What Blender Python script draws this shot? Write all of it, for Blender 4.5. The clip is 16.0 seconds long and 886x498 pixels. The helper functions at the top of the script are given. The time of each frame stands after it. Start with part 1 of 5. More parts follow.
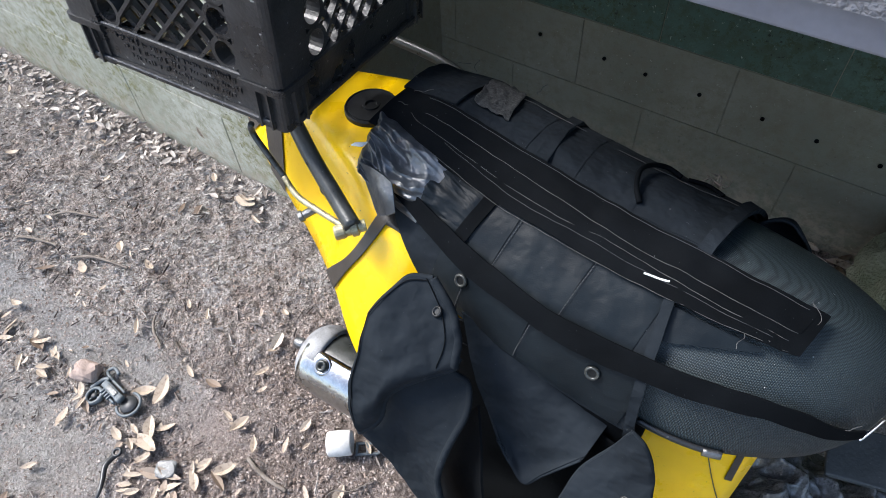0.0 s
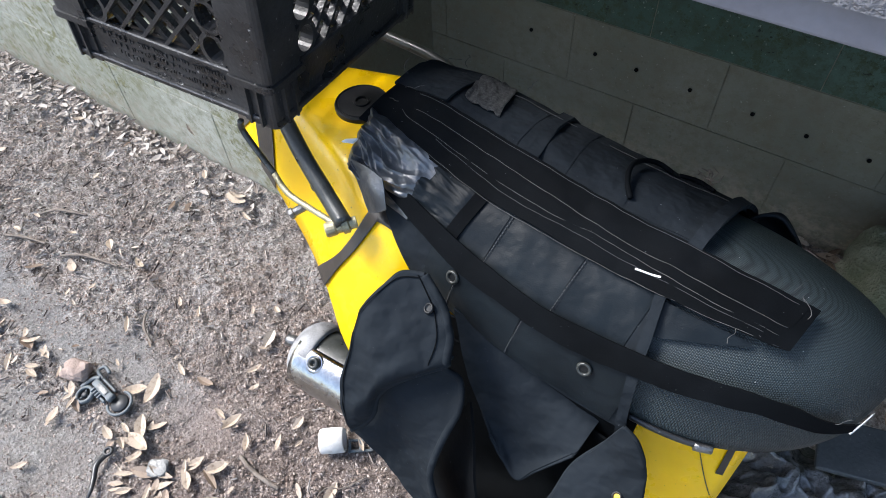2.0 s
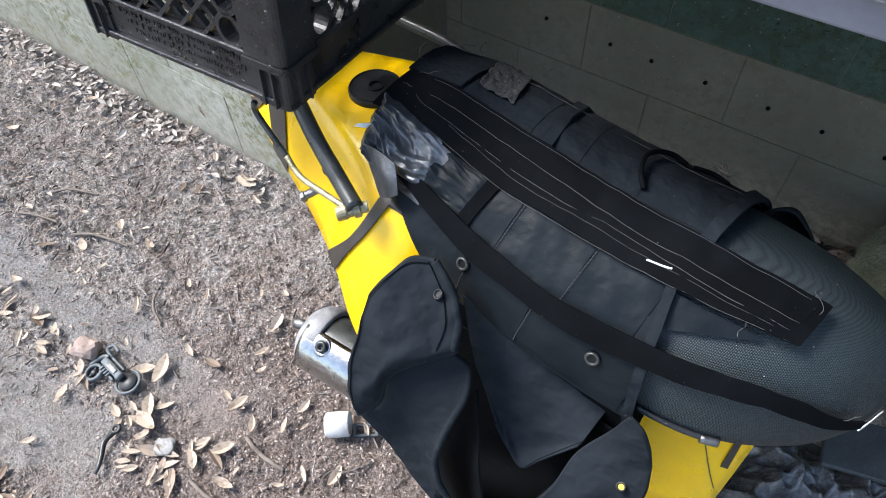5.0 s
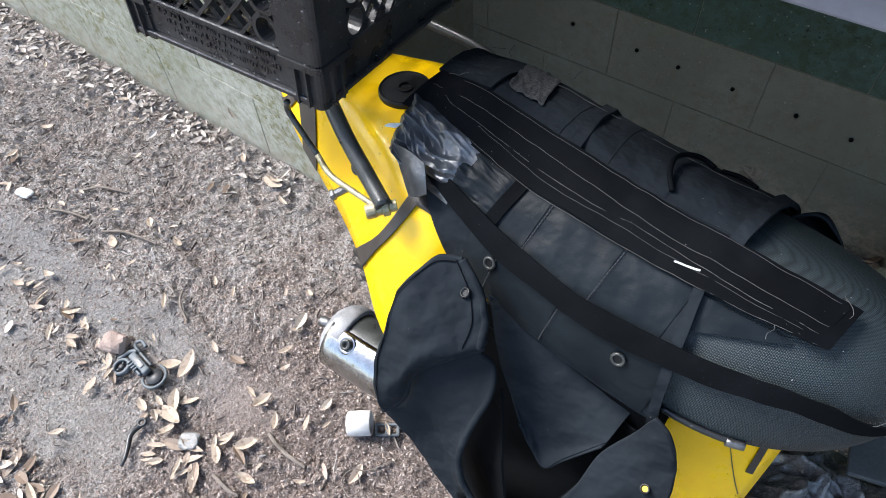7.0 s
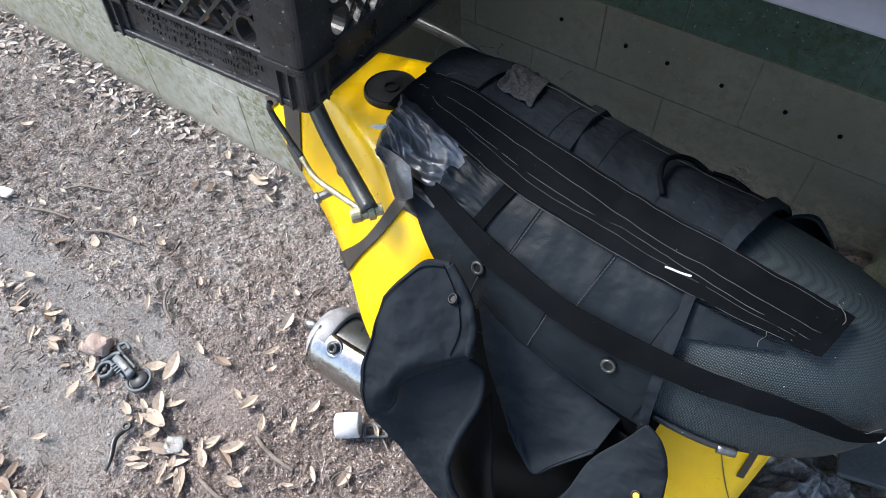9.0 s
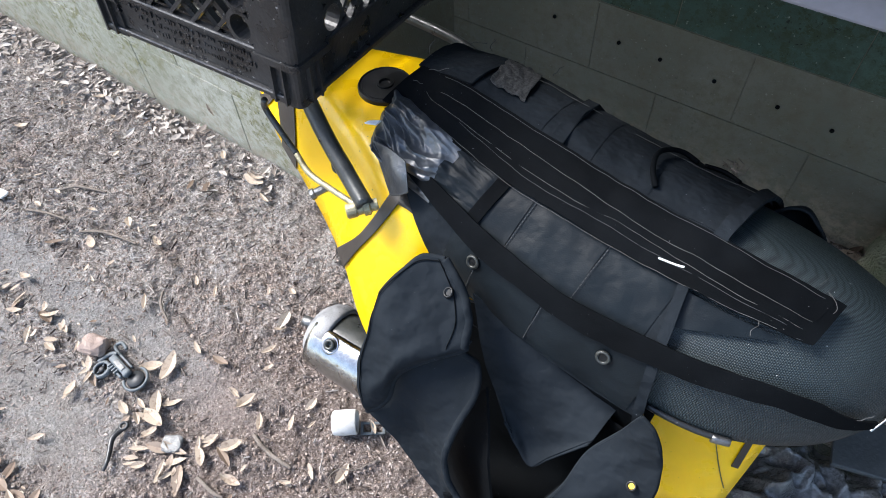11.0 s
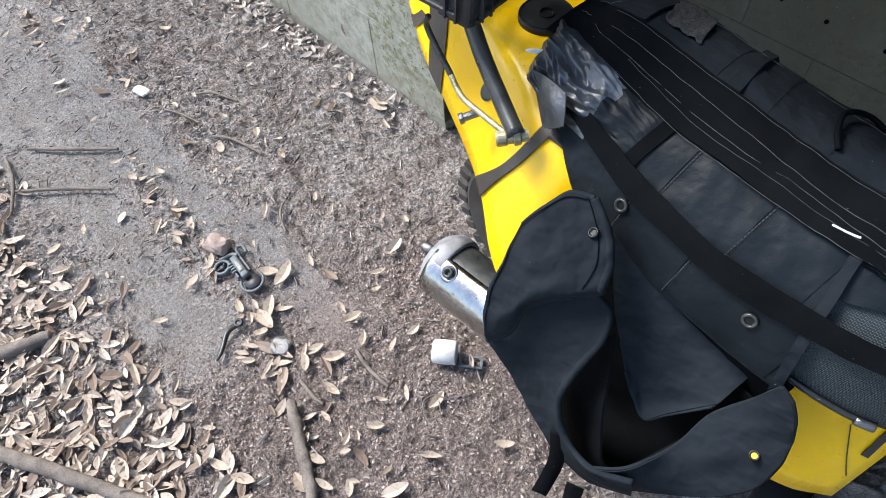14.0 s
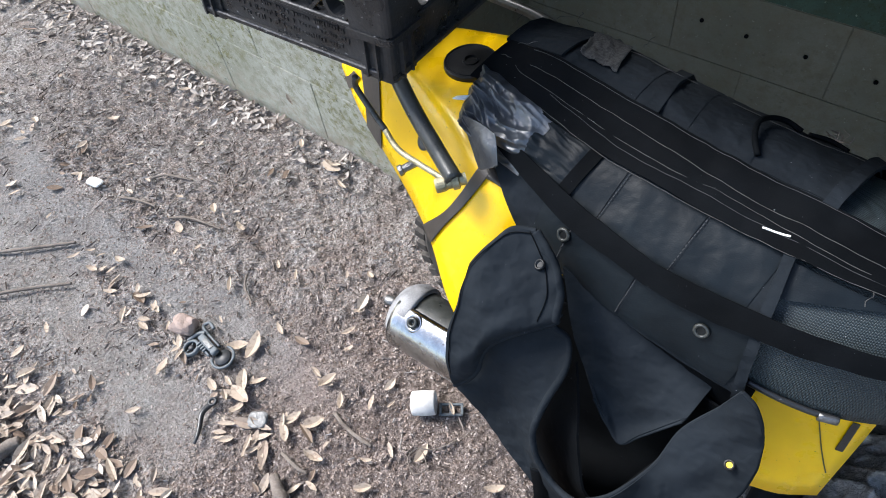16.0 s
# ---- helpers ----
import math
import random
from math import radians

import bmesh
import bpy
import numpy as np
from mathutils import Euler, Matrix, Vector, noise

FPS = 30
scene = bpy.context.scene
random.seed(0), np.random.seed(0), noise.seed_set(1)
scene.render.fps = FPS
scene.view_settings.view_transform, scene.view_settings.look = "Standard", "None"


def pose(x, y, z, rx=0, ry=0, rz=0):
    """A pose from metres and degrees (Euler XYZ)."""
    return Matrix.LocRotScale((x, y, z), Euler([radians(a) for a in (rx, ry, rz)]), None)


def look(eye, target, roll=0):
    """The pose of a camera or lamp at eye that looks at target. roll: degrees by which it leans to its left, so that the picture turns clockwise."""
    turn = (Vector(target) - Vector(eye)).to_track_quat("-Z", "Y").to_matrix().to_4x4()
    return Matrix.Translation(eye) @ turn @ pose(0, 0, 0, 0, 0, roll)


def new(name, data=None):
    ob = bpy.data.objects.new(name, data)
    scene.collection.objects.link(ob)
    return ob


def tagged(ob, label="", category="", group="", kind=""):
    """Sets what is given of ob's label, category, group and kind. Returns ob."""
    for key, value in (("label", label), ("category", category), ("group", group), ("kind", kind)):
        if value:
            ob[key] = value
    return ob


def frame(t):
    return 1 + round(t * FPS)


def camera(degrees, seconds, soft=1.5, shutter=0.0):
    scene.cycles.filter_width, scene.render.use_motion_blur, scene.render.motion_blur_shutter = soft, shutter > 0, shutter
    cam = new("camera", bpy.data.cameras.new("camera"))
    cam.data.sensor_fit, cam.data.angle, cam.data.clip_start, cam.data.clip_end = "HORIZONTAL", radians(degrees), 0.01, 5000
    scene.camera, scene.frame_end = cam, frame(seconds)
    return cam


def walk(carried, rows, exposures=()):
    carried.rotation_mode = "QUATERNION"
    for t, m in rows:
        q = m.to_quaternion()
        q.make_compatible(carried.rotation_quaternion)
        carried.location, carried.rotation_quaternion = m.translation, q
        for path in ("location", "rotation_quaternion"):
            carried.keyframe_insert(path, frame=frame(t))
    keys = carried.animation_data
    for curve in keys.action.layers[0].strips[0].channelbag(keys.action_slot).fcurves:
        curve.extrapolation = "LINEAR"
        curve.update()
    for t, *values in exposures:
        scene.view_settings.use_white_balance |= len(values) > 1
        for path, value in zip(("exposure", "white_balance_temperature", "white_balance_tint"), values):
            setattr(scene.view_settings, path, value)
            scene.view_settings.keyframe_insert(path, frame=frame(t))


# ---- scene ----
cam = camera(67.4, 16.0, soft=0.5, shutter=0.5)
EXPOSURES = [(0, 1.55), (4, 1.6), (6.5, 1.62), (9, 1.6), (11.5, 1.64), (12, 1.56), (12.6, 1.46), (14.4, 1.44), (15.2, 1.44), (16, 1.46)]
PATH = [
    (0, (0.042, -0.017, 1.359), (-0.718, 0.99, -0.193), -3.3),
    (0.5, (0.043, -0.021, 1.359), (-0.717, 0.987, -0.192), -3.1),
    (1, (0.045, -0.021, 1.358), (-0.714, 0.984, -0.195), -3.3),
    (1.5, (0.043, -0.021, 1.356), (-0.708, 0.983, -0.202), -2.8),
    (2, (0.042, -0.015, 1.358), (-0.694, 0.997, -0.202), -2.8),
    (2.5, (0.037, -0.015, 1.355), (-0.686, 0.996, -0.212), -2.3),
    (3, (0.037, -0.01, 1.354), (-0.684, 0.993, -0.219), -2.4),
    (3.5, (0.04, -0.006, 1.352), (-0.673, 0.989, -0.229), -3.4),
    (4, (0.039, -0.01, 1.353), (-0.685, 0.979, -0.227), -3.0),
    (6.5, (0.042, -0.032, 1.357), (-0.735, 0.93, -0.215), -3.0),
    (7, (0.039, -0.036, 1.357), (-0.756, 0.921, -0.209), -3.3),
    (7.5, (0.036, -0.032, 1.355), (-0.748, 0.922, -0.219), -2.9),
    (8, (0.034, -0.025, 1.356), (-0.744, 0.935, -0.216), -3.0),
    (8.5, (0.033, -0.019, 1.352), (-0.726, 0.941, -0.23), -3.1),
    (9, (0.028, -0.017, 1.354), (-0.731, 0.944, -0.227), -2.5),
    (11.5, (0.035, -0.024, 1.353), (-0.713, 0.947, -0.228), -2.5),
    (12, (0.026, -0.022, 1.355), (-0.731, 0.95, -0.22), -1.7),
    (12.2, (0.008, -0.027, 1.37), (-0.785, 0.881, -0.226), -1.8),
    (12.3, (-0.002, -0.042, 1.359), (-0.816, 0.823, -0.25), -2.2),
    (12.5, (-0.008, -0.066, 1.348), (-0.861, 0.696, -0.292), -5.0),
    (13, (-0.01, -0.083, 1.334), (-0.888, 0.614, -0.322), -5.6),
    (13.5, (-0.011, -0.081, 1.336), (-0.872, 0.63, -0.322), -5.4),
    (14, (-0.012, -0.084, 1.337), (-0.871, 0.629, -0.323), -5.1),
    (14.5, (-0.009, -0.077, 1.338), (-0.881, 0.648, -0.31), -5.6),
    (15, (0.016, -0.051, 1.343), (-0.85, 0.769, -0.262), -9.1),
    (15.5, (0.017, -0.054, 1.339), (-0.851, 0.796, -0.249), -9.2),
    (16, (0.02, -0.063, 1.339), (-0.872, 0.784, -0.238), -9.4),
]
walk(cam, [(t, look(eye, target, roll)) for t, eye, target, roll in PATH], EXPOSURES)

# ---- light ----
world = bpy.data.worlds.new("sky")
scene.world = world
world.use_nodes = True
wn = world.node_tree
sky = wn.nodes.new("ShaderNodeTexSky")
sky.sky_type, sky.sun_disc = "NISHITA", False
sky.sun_elevation, sky.sun_rotation = radians(50), radians(-105)
sky.air_density, sky.dust_density = 1.0, 1.5
wn.links.new(sky.outputs[0], wn.nodes["Background"].inputs[0])
wn.nodes["Background"].inputs[1].default_value = 0.13
sun_data = bpy.data.lights.new("sun", "SUN")
sun_data.energy, sun_data.angle, sun_data.color = 2.6, radians(25), (1.0, 0.992, 0.995)
sun = new("sun", sun_data)
sun.matrix_world = look((-2.6, -0.7, 3.2), (0, 0, 0))


# ---- materials ----
def material(name, rough=0.6, metal=0.0, coat=0.0, spec=0.5):
    m = bpy.data.materials.new(name)
    m.use_nodes = True
    b = m.node_tree.nodes["Principled BSDF"]
    b.inputs["Roughness"].default_value = rough
    b.inputs["Metallic"].default_value = metal
    b.inputs["Coat Weight"].default_value = coat
    b.inputs["Specular IOR Level"].default_value = spec
    return m, m.node_tree, b


def node(tree, kind, **inputs):
    n = tree.nodes.new(kind)
    for k, v in inputs.items():
        n.inputs[k].default_value = v
    return n


def coords(tree, scale=(1, 1, 1), world_space=False):
    tc = tree.nodes.new("ShaderNodeNewGeometry" if world_space else "ShaderNodeTexCoord")
    mp = tree.nodes.new("ShaderNodeMapping")
    mp.inputs["Scale"].default_value = scale
    tree.links.new(tc.outputs["Position" if world_space else "Object"], mp.inputs["Vector"])
    return mp.outputs[0]


def noise_fac(tree, vec, scale, detail=4.0, rough=0.55, lo=0.35, hi=0.65):
    n = node(tree, "ShaderNodeTexNoise", Scale=scale, Detail=detail, Roughness=rough)
    tree.links.new(vec, n.inputs["Vector"])
    r = node(tree, "ShaderNodeMapRange")
    r.inputs["From Min"].default_value, r.inputs["From Max"].default_value = lo, hi
    tree.links.new(n.outputs["Fac"], r.inputs["Value"])
    return r.outputs[0]


def mix(tree, fac, a, b, blend="MIX"):
    m = tree.nodes.new("ShaderNodeMix")
    m.data_type, m.blend_type = "RGBA", blend
    for sock, v in ((m.inputs["Factor"], fac), (m.inputs["A"], a), (m.inputs["B"], b)):
        if isinstance(v, (int, float)):
            sock.default_value = v
        elif isinstance(v, tuple):
            sock.default_value = (*v, 1.0)
        else:
            tree.links.new(v, sock)
    return m.outputs["Result"]


def bump(tree, b, height, strength=0.3, distance=0.002, normal=None):
    n = node(tree, "ShaderNodeBump", Strength=strength, Distance=distance)
    tree.links.new(height, n.inputs["Height"])
    if normal:
        tree.links.new(normal, n.inputs["Normal"])
    tree.links.new(n.outputs[0], b.inputs["Normal"])
    return n.outputs[0]


def simple(name, c1, c2, scale=30, rough=0.6, metal=0.0, coat=0.0, relief=0.2, depth=0.001, speck=None, speck_scale=220, spec=0.5):
    """Two-tone material: broad blotches, fine grain, light specks, relief and varied gloss."""
    m, t, b = material(name, rough, metal, coat, spec)
    v = coords(t, world_space=True)
    broad = noise_fac(t, v, scale)
    fine = noise_fac(t, v, scale * 9, 3)
    col = mix(t, broad, c1, c2)
    col = mix(t, 0.35, col, mix(t, fine, c1, c2))
    if speck:
        col = mix(t, noise_fac(t, v, speck_scale, 2, 0.5, 0.70, 0.76), col, speck)
    t.links.new(col, b.inputs["Base Color"])
    r = node(t, "ShaderNodeMapRange")
    r.inputs["To Min"].default_value, r.inputs["To Max"].default_value = max(rough - 0.1, 0.03), min(rough + 0.12, 1)
    t.links.new(broad, r.inputs["Value"])
    t.links.new(r.outputs[0], b.inputs["Roughness"])
    if relief:
        bump(t, b, fine, relief, depth)
    return m


def band(tree, value, lo0, lo1, hi1=None, hi0=None):
    """0 to 1 ramp of a value; with hi values it falls again."""
    r = node(tree, "ShaderNodeMapRange")
    r.inputs["From Min"].default_value, r.inputs["From Max"].default_value = lo0, lo1
    tree.links.new(value, r.inputs["Value"])
    if hi1 is None:
        return r.outputs[0]
    q = node(tree, "ShaderNodeMapRange")
    q.inputs["From Min"].default_value, q.inputs["From Max"].default_value = hi0, hi1
    tree.links.new(value, q.inputs["Value"])
    return calc(tree, "MULTIPLY", r.outputs[0], q.outputs[0])


def calc(tree, op, a, b):
    n = node(tree, "ShaderNodeMath")
    n.operation = op
    for sock, v in zip(n.inputs, (a, b)):
        if isinstance(v, (int, float)):
            sock.default_value = v
        else:
            tree.links.new(v, sock)
    return n.outputs[0]


def wander_of(tree, v, y):
    return calc(tree, "ADD", y, calc(tree, "MULTIPLY", noise_fac(tree, v, 5, 4, 0.6, 0.2, 0.8), 0.09))


def soil_material():
    m, t, b = material("sandy_soil", 0.95, spec=0.15)
    v = coords(t, world_space=True)
    sep = t.nodes.new("ShaderNodeSeparateXYZ")
    t.links.new(v, sep.inputs[0])
    x, y = sep.outputs["X"], sep.outputs["Y"]
    col = mix(t, noise_fac(t, v, 2.6, 6, 0.65), (0.71, 0.675, 0.645), (0.84, 0.815, 0.785))
    col = mix(t, noise_fac(t, v, 9, 5, 0.6, 0.45, 0.70), col, (0.56, 0.49, 0.445))
    # trodden dusty track and a pale dry patch
    zone = t.nodes.new("ShaderNodeAttribute")
    zone.attribute_name = "trodden"
    smooth = zone.outputs["Fac"]
    dust = mix(t, noise_fac(t, v, 7, 5, 0.6, 0.35, 0.65), (0.215, 0.216, 0.219), (0.29, 0.286, 0.283))
    dust = mix(t, band(t, wander_of(t, v, y), 0.02, 0.14), (0.295, 0.281, 0.264), dust)
    col = mix(t, calc(t, "MULTIPLY", smooth, 0.75), col, dust)
    wander = wander_of(t, v, y)
    # reddish crumbly soil beside the wheel
    red = calc(t, "MULTIPLY", band(t, wander, -0.60, -0.10, 0.50, 0.68), band(t, calc(t, "ADD", x, calc(t, "MULTIPLY", noise_fac(t, v, 6, 4), 0.2)), -0.95, -0.6, -0.1, 0.3))
    col = mix(t, calc(t, "MULTIPLY", red, 0.85), col, (0.42, 0.345, 0.312))
    col = mix(t, noise_fac(t, v, 30, 5, 0.7, 0.56, 0.70), col, (0.38, 0.325, 0.29))
    loose = calc(t, "SUBTRACT", 1.0, calc(t, "MULTIPLY", smooth, 0.55))
    grain = noise_fac(t, v, 260, 3, 0.75, 0.32, 0.68)
    crumbs = noise_fac(t, v, 95, 4, 0.7, 0.38, 0.62)
    clods = noise_fac(t, v, 150, 3, 0.6, 0.44, 0.56)
    col = mix(t, calc(t, "MULTIPLY", loose, 0.66), col, mix(t, grain, (0.40, 0.37, 0.35), (1.0, 1.0, 1.0)), "MULTIPLY")
    col = mix(t, calc(t, "MULTIPLY", loose, 0.6), col, mix(t, crumbs, (0.38, 0.34, 0.32), (1.0, 1.0, 1.0)), "MULTIPLY")
    col = mix(t, calc(t, "MULTIPLY", loose, 0.6), col, mix(t, clods, (0.45, 0.41, 0.39), (1.15, 1.14, 1.12)), "MULTIPLY")
    col = mix(t, noise_fac(t, v, 330, 2, 0.5, 0.67, 0.72), col, (0.66, 0.63, 0.59))
    t.links.new(col, b.inputs["Base Color"])
    n1 = bump(t, b, calc(t, "MULTIPLY", crumbs, loose), 1.0, 0.011)
    n2 = bump(t, b, calc(t, "MULTIPLY", clods, loose), 0.9, 0.006, n1)
    bump(t, b, grain, 0.8, 0.0028, n2)
    return m


def block_material(name="painted_block", c1=(0.33, 0.335, 0.275), c2=(0.43, 0.43, 0.37), stain=(0.23, 0.235, 0.17), chip=(0.52, 0.53, 0.47), wear=1.0):
    m, t, b = material(name, 0.75, spec=0.3)
    v = coords(t, world_space=True)
    col = mix(t, noise_fac(t, v, 3, 5), c1, c2)
    col = mix(t, noise_fac(t, v, 26, 6, 0.75, 0.44, 0.66), col, stain)
    col = mix(t, calc(t, "MULTIPLY", noise_fac(t, v, 12, 6, 0.75, 0.64, 0.72), wear), col, (0.20, 0.165, 0.12))
    col = mix(t, noise_fac(t, v, 90, 3, 0.6, 0.66, 0.72), col, chip)
    # flaking paint, mossy blotches and dark pits in patches
    patchy = calc(t, "MULTIPLY", noise_fac(t, v, 4.5, 3, 0.5, 0.34, 0.56), wear)
    col = mix(t, calc(t, "MULTIPLY", patchy, noise_fac(t, v, 48, 5, 0.75, 0.50, 0.60)), col, tuple(c * k for c, k in zip(stain, (0.86, 0.84, 0.62))))
    col = mix(t, calc(t, "MULTIPLY", patchy, noise_fac(t, v, 64, 4, 0.7, 0.60, 0.65)), col, tuple(c * 0.36 for c in stain))
    # soil splashed up on the lowest course
    geo = t.nodes.new("ShaderNodeNewGeometry")
    sep = t.nodes.new("ShaderNodeSeparateXYZ")
    t.links.new(geo.outputs["Position"], sep.inputs[0])
    lo = node(t, "ShaderNodeMapRange")
    lo.inputs["From Min"].default_value, lo.inputs["From Max"].default_value = 0.16, 0.0
    t.links.new(sep.outputs["Z"], lo.inputs["Value"])
    sp = node(t, "ShaderNodeMath")
    sp.operation = "MULTIPLY"
    t.links.new(lo.outputs[0], sp.inputs[0])
    t.links.new(noise_fac(t, v, 40, 5, 0.7, 0.42, 0.62), sp.inputs[1])
    col = mix(t, sp.outputs[0], col, (0.33, 0.28, 0.22))
    t.links.new(col, b.inputs["Base Color"])
    n1 = bump(t, b, noise_fac(t, v, 190, 4, 0.75), 0.4, 0.002)
    bump(t, b, noise_fac(t, v, 14, 4, 0.6), 0.3, 0.004, n1)
    return m


def yellow_material():
    m, t, b = material("yellow_plastic", 0.3, coat=0.12, spec=0.4)
    v = coords(t, world_space=True)
    col = mix(t, noise_fac(t, v, 7, 4), (0.86, 0.50, 0.001), (0.93, 0.58, 0.002))
    col = mix(t, noise_fac(t, v, 60, 5, 0.7, 0.67, 0.75), col, (0.30, 0.17, 0.02))
    col = mix(t, noise_fac(t, v, 150, 2, 0.5, 0.74, 0.77), col, (0.06, 0.04, 0.02))
    t.links.new(col, b.inputs["Base Color"])
    r = node(t, "ShaderNodeMapRange")
    r.inputs["To Min"].default_value, r.inputs["To Max"].default_value = 0.2, 0.42
    t.links.new(noise_fac(t, v, 18, 4), r.inputs["Value"])
    t.links.new(r.outputs[0], b.inputs["Roughness"])
    bump(t, b, noise_fac(t, v, 9, 2), 0.12, 0.004)
    return m


def fabric_material(name, c1, c2, weave=900, rough=0.85, lint=(0.16, 0.17, 0.18), crease=0.006, gloss=0.1):
    m, t, b = material(name, rough, spec=gloss)
    v = coords(t, world_space=True)
    col = mix(t, noise_fac(t, v, 11, 5, 0.6), c1, c2)
    w = node(t, "ShaderNodeTexNoise", Scale=weave, Detail=1.0)
    t.links.new(v, w.inputs["Vector"])
    col = mix(t, 0.4, col, mix(t, w.outputs["Fac"], c1, c2))
    col = mix(t, noise_fac(t, v, 330, 2, 0.5, 0.76, 0.79), col, lint)
    t.links.new(col, b.inputs["Base Color"])
    n1 = bump(t, b, w.outputs["Fac"], 0.3, 0.0006)
    bump(t, b, noise_fac(t, v, 15, 3), 0.5, crease, n1)
    return m


def mesh_vinyl_material():
    """Seat cover with a raised grid of small dimples."""
    m, t, b = material("ribbed_vinyl", 0.5, spec=0.42)
    v = coords(t, (1, 1, 1), world_space=True)
    rot = t.nodes.new("ShaderNodeMapping")
    rot.inputs["Rotation"].default_value = (0, 0, radians(20))
    t.links.new(v, rot.inputs["Vector"])
    vo = node(t, "ShaderNodeTexVoronoi", Scale=500.0, Randomness=0.0)
    t.links.new(rot.outputs[0], vo.inputs["Vector"])
    r = node(t, "ShaderNodeMapRange")
    r.inputs["From Min"].default_value, r.inputs["From Max"].default_value = 0.25, 0.6
    t.links.new(vo.outputs["Distance"], r.inputs["Value"])
    col = mix(t, noise_fac(t, v, 9, 5), (0.0062, 0.0100, 0.0115), (0.0110, 0.0170, 0.0195))
    col = mix(t, r.outputs[0], (0.036, 0.051, 0.056), col)
    col = mix(t, noise_fac(t, v, 170, 2, 0.5, 0.76, 0.79), col, (0.4, 0.4, 0.38))
    t.links.new(col, b.inputs["Base Color"])
    inv = node(t, "ShaderNodeMath")
    inv.operation = "SUBTRACT"
    inv.inputs[0].default_value = 1.0
    t.links.new(r.outputs[0], inv.inputs[1])
    bump(t, b, inv.outputs[0], 0.6, 0.001)
    return m


def leaf_material():
    m, t, b = material("dry_leaf", 0.7, spec=0.3)
    g = t.nodes.new("ShaderNodeNewGeometry")
    ramp = t.nodes.new("ShaderNodeValToRGB")
    e = ramp.color_ramp.elements
    e[0].position, e[0].color = 0.0, (0.11, 0.075, 0.052, 1)
    e[1].position, e[1].color = 1.0, (0.54, 0.475, 0.40, 1)
    for p, c in ((0.22, (0.22, 0.165, 0.125, 1)), (0.42, (0.36, 0.295, 0.235, 1)), (0.62, (0.40, 0.325, 0.25, 1)), (0.82, (0.44, 0.37, 0.30, 1))):
        ramp.color_ramp.elements.new(p).color = c
    t.links.new(g.outputs["Random Per Island"], ramp.inputs[0])
    v = coords(t, world_space=True)
    col = mix(t, noise_fac(t, v, 120, 4, 0.6, 0.52, 0.7), ramp.outputs[0], (0.21, 0.15, 0.11))
    t.links.new(col, b.inputs["Base Color"])
    return m


def tape_material():
    """Glossy black tape with hard creases."""
    m, t, b = material("black_duct_tape", 0.38, spec=1.0)
    v = coords(t, world_space=True)
    col = mix(t, noise_fac(t, v, 16, 5), (0.018, 0.022, 0.027), (0.055, 0.063, 0.073))
    col = mix(t, noise_fac(t, v, 70, 4, 0.7, 0.60, 0.70), col, (0.10, 0.107, 0.115))
    t.links.new(col, b.inputs["Base Color"])
    n = node(t, "ShaderNodeTexNoise", Scale=22.0, Detail=3.0)
    t.links.new(v, n.inputs["Vector"])
    far = t.nodes.new("ShaderNodeVectorMath")
    far.operation = "MULTIPLY_ADD"
    far.inputs[1].default_value = (0.03, 0.03, 0.03)
    t.links.new(n.outputs["Color"], far.inputs[0])
    t.links.new(v, far.inputs[2])
    vo = node(t, "ShaderNodeTexVoronoi", Scale=42.0)
    vo.feature = "DISTANCE_TO_EDGE"
    t.links.new(far.outputs[0], vo.inputs["Vector"])
    r = node(t, "ShaderNodeMapRange")
    r.inputs["From Min"].default_value, r.inputs["From Max"].default_value = 0.0, 0.5
    t.links.new(vo.outputs["Distance"], r.inputs["Value"])
    n1 = bump(t, b, r.outputs[0], 0.09, 0.009)
    bump(t, b, noise_fac(t, v, 90, 3, 0.6), 0.12, 0.002, n1)
    return m


def island_material(name, colours, rough=0.9):
    m, t, b = material(name, rough, spec=0.1)
    g = t.nodes.new("ShaderNodeNewGeometry")
    ramp = t.nodes.new("ShaderNodeValToRGB")
    e = ramp.color_ramp.elements
    e[0].color, e[1].color = (*colours[0], 1), (*colours[-1], 1)
    for i, c in enumerate(colours[1:-1]):
        ramp.color_ramp.elements.new((i + 1) / (len(colours) - 1)).color = (*c, 1)
    t.links.new(g.outputs["Random Per Island"], ramp.inputs[0])
    t.links.new(ramp.outputs[0], b.inputs["Base Color"])
    return m


SOIL = soil_material()
BLOCK = block_material()
# sage blocks with the recess shade put into the colour; upper courses darker green
RECESS_SHADE = block_material("recess_shaded_block", (0.148, 0.148, 0.115), (0.195, 0.192, 0.154), (0.15, 0.138, 0.10), (0.26, 0.26, 0.21), 0.3)
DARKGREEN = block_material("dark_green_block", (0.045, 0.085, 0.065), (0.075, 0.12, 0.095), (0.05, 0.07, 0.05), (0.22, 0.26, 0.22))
YELLOW = yellow_material()
CANVAS = fabric_material("black_canvas", (0.0080, 0.0105, 0.0132), (0.0178, 0.0224, 0.0276), crease=0.0085)
VINYL = fabric_material("black_vinyl_panel", (0.0036, 0.0056, 0.0074), (0.0105, 0.0152, 0.0190), 600, 0.47, lint=(0.10, 0.10, 0.10), crease=0.0035, gloss=0.17)
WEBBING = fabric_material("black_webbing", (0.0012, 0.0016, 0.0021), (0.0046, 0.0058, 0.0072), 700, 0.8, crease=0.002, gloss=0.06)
SEATSKIN = mesh_vinyl_material()
TAPE = tape_material()
STITCH = simple("pale_thread", (0.022, 0.023, 0.024), (0.10, 0.10, 0.098), 60, 0.9, relief=0)
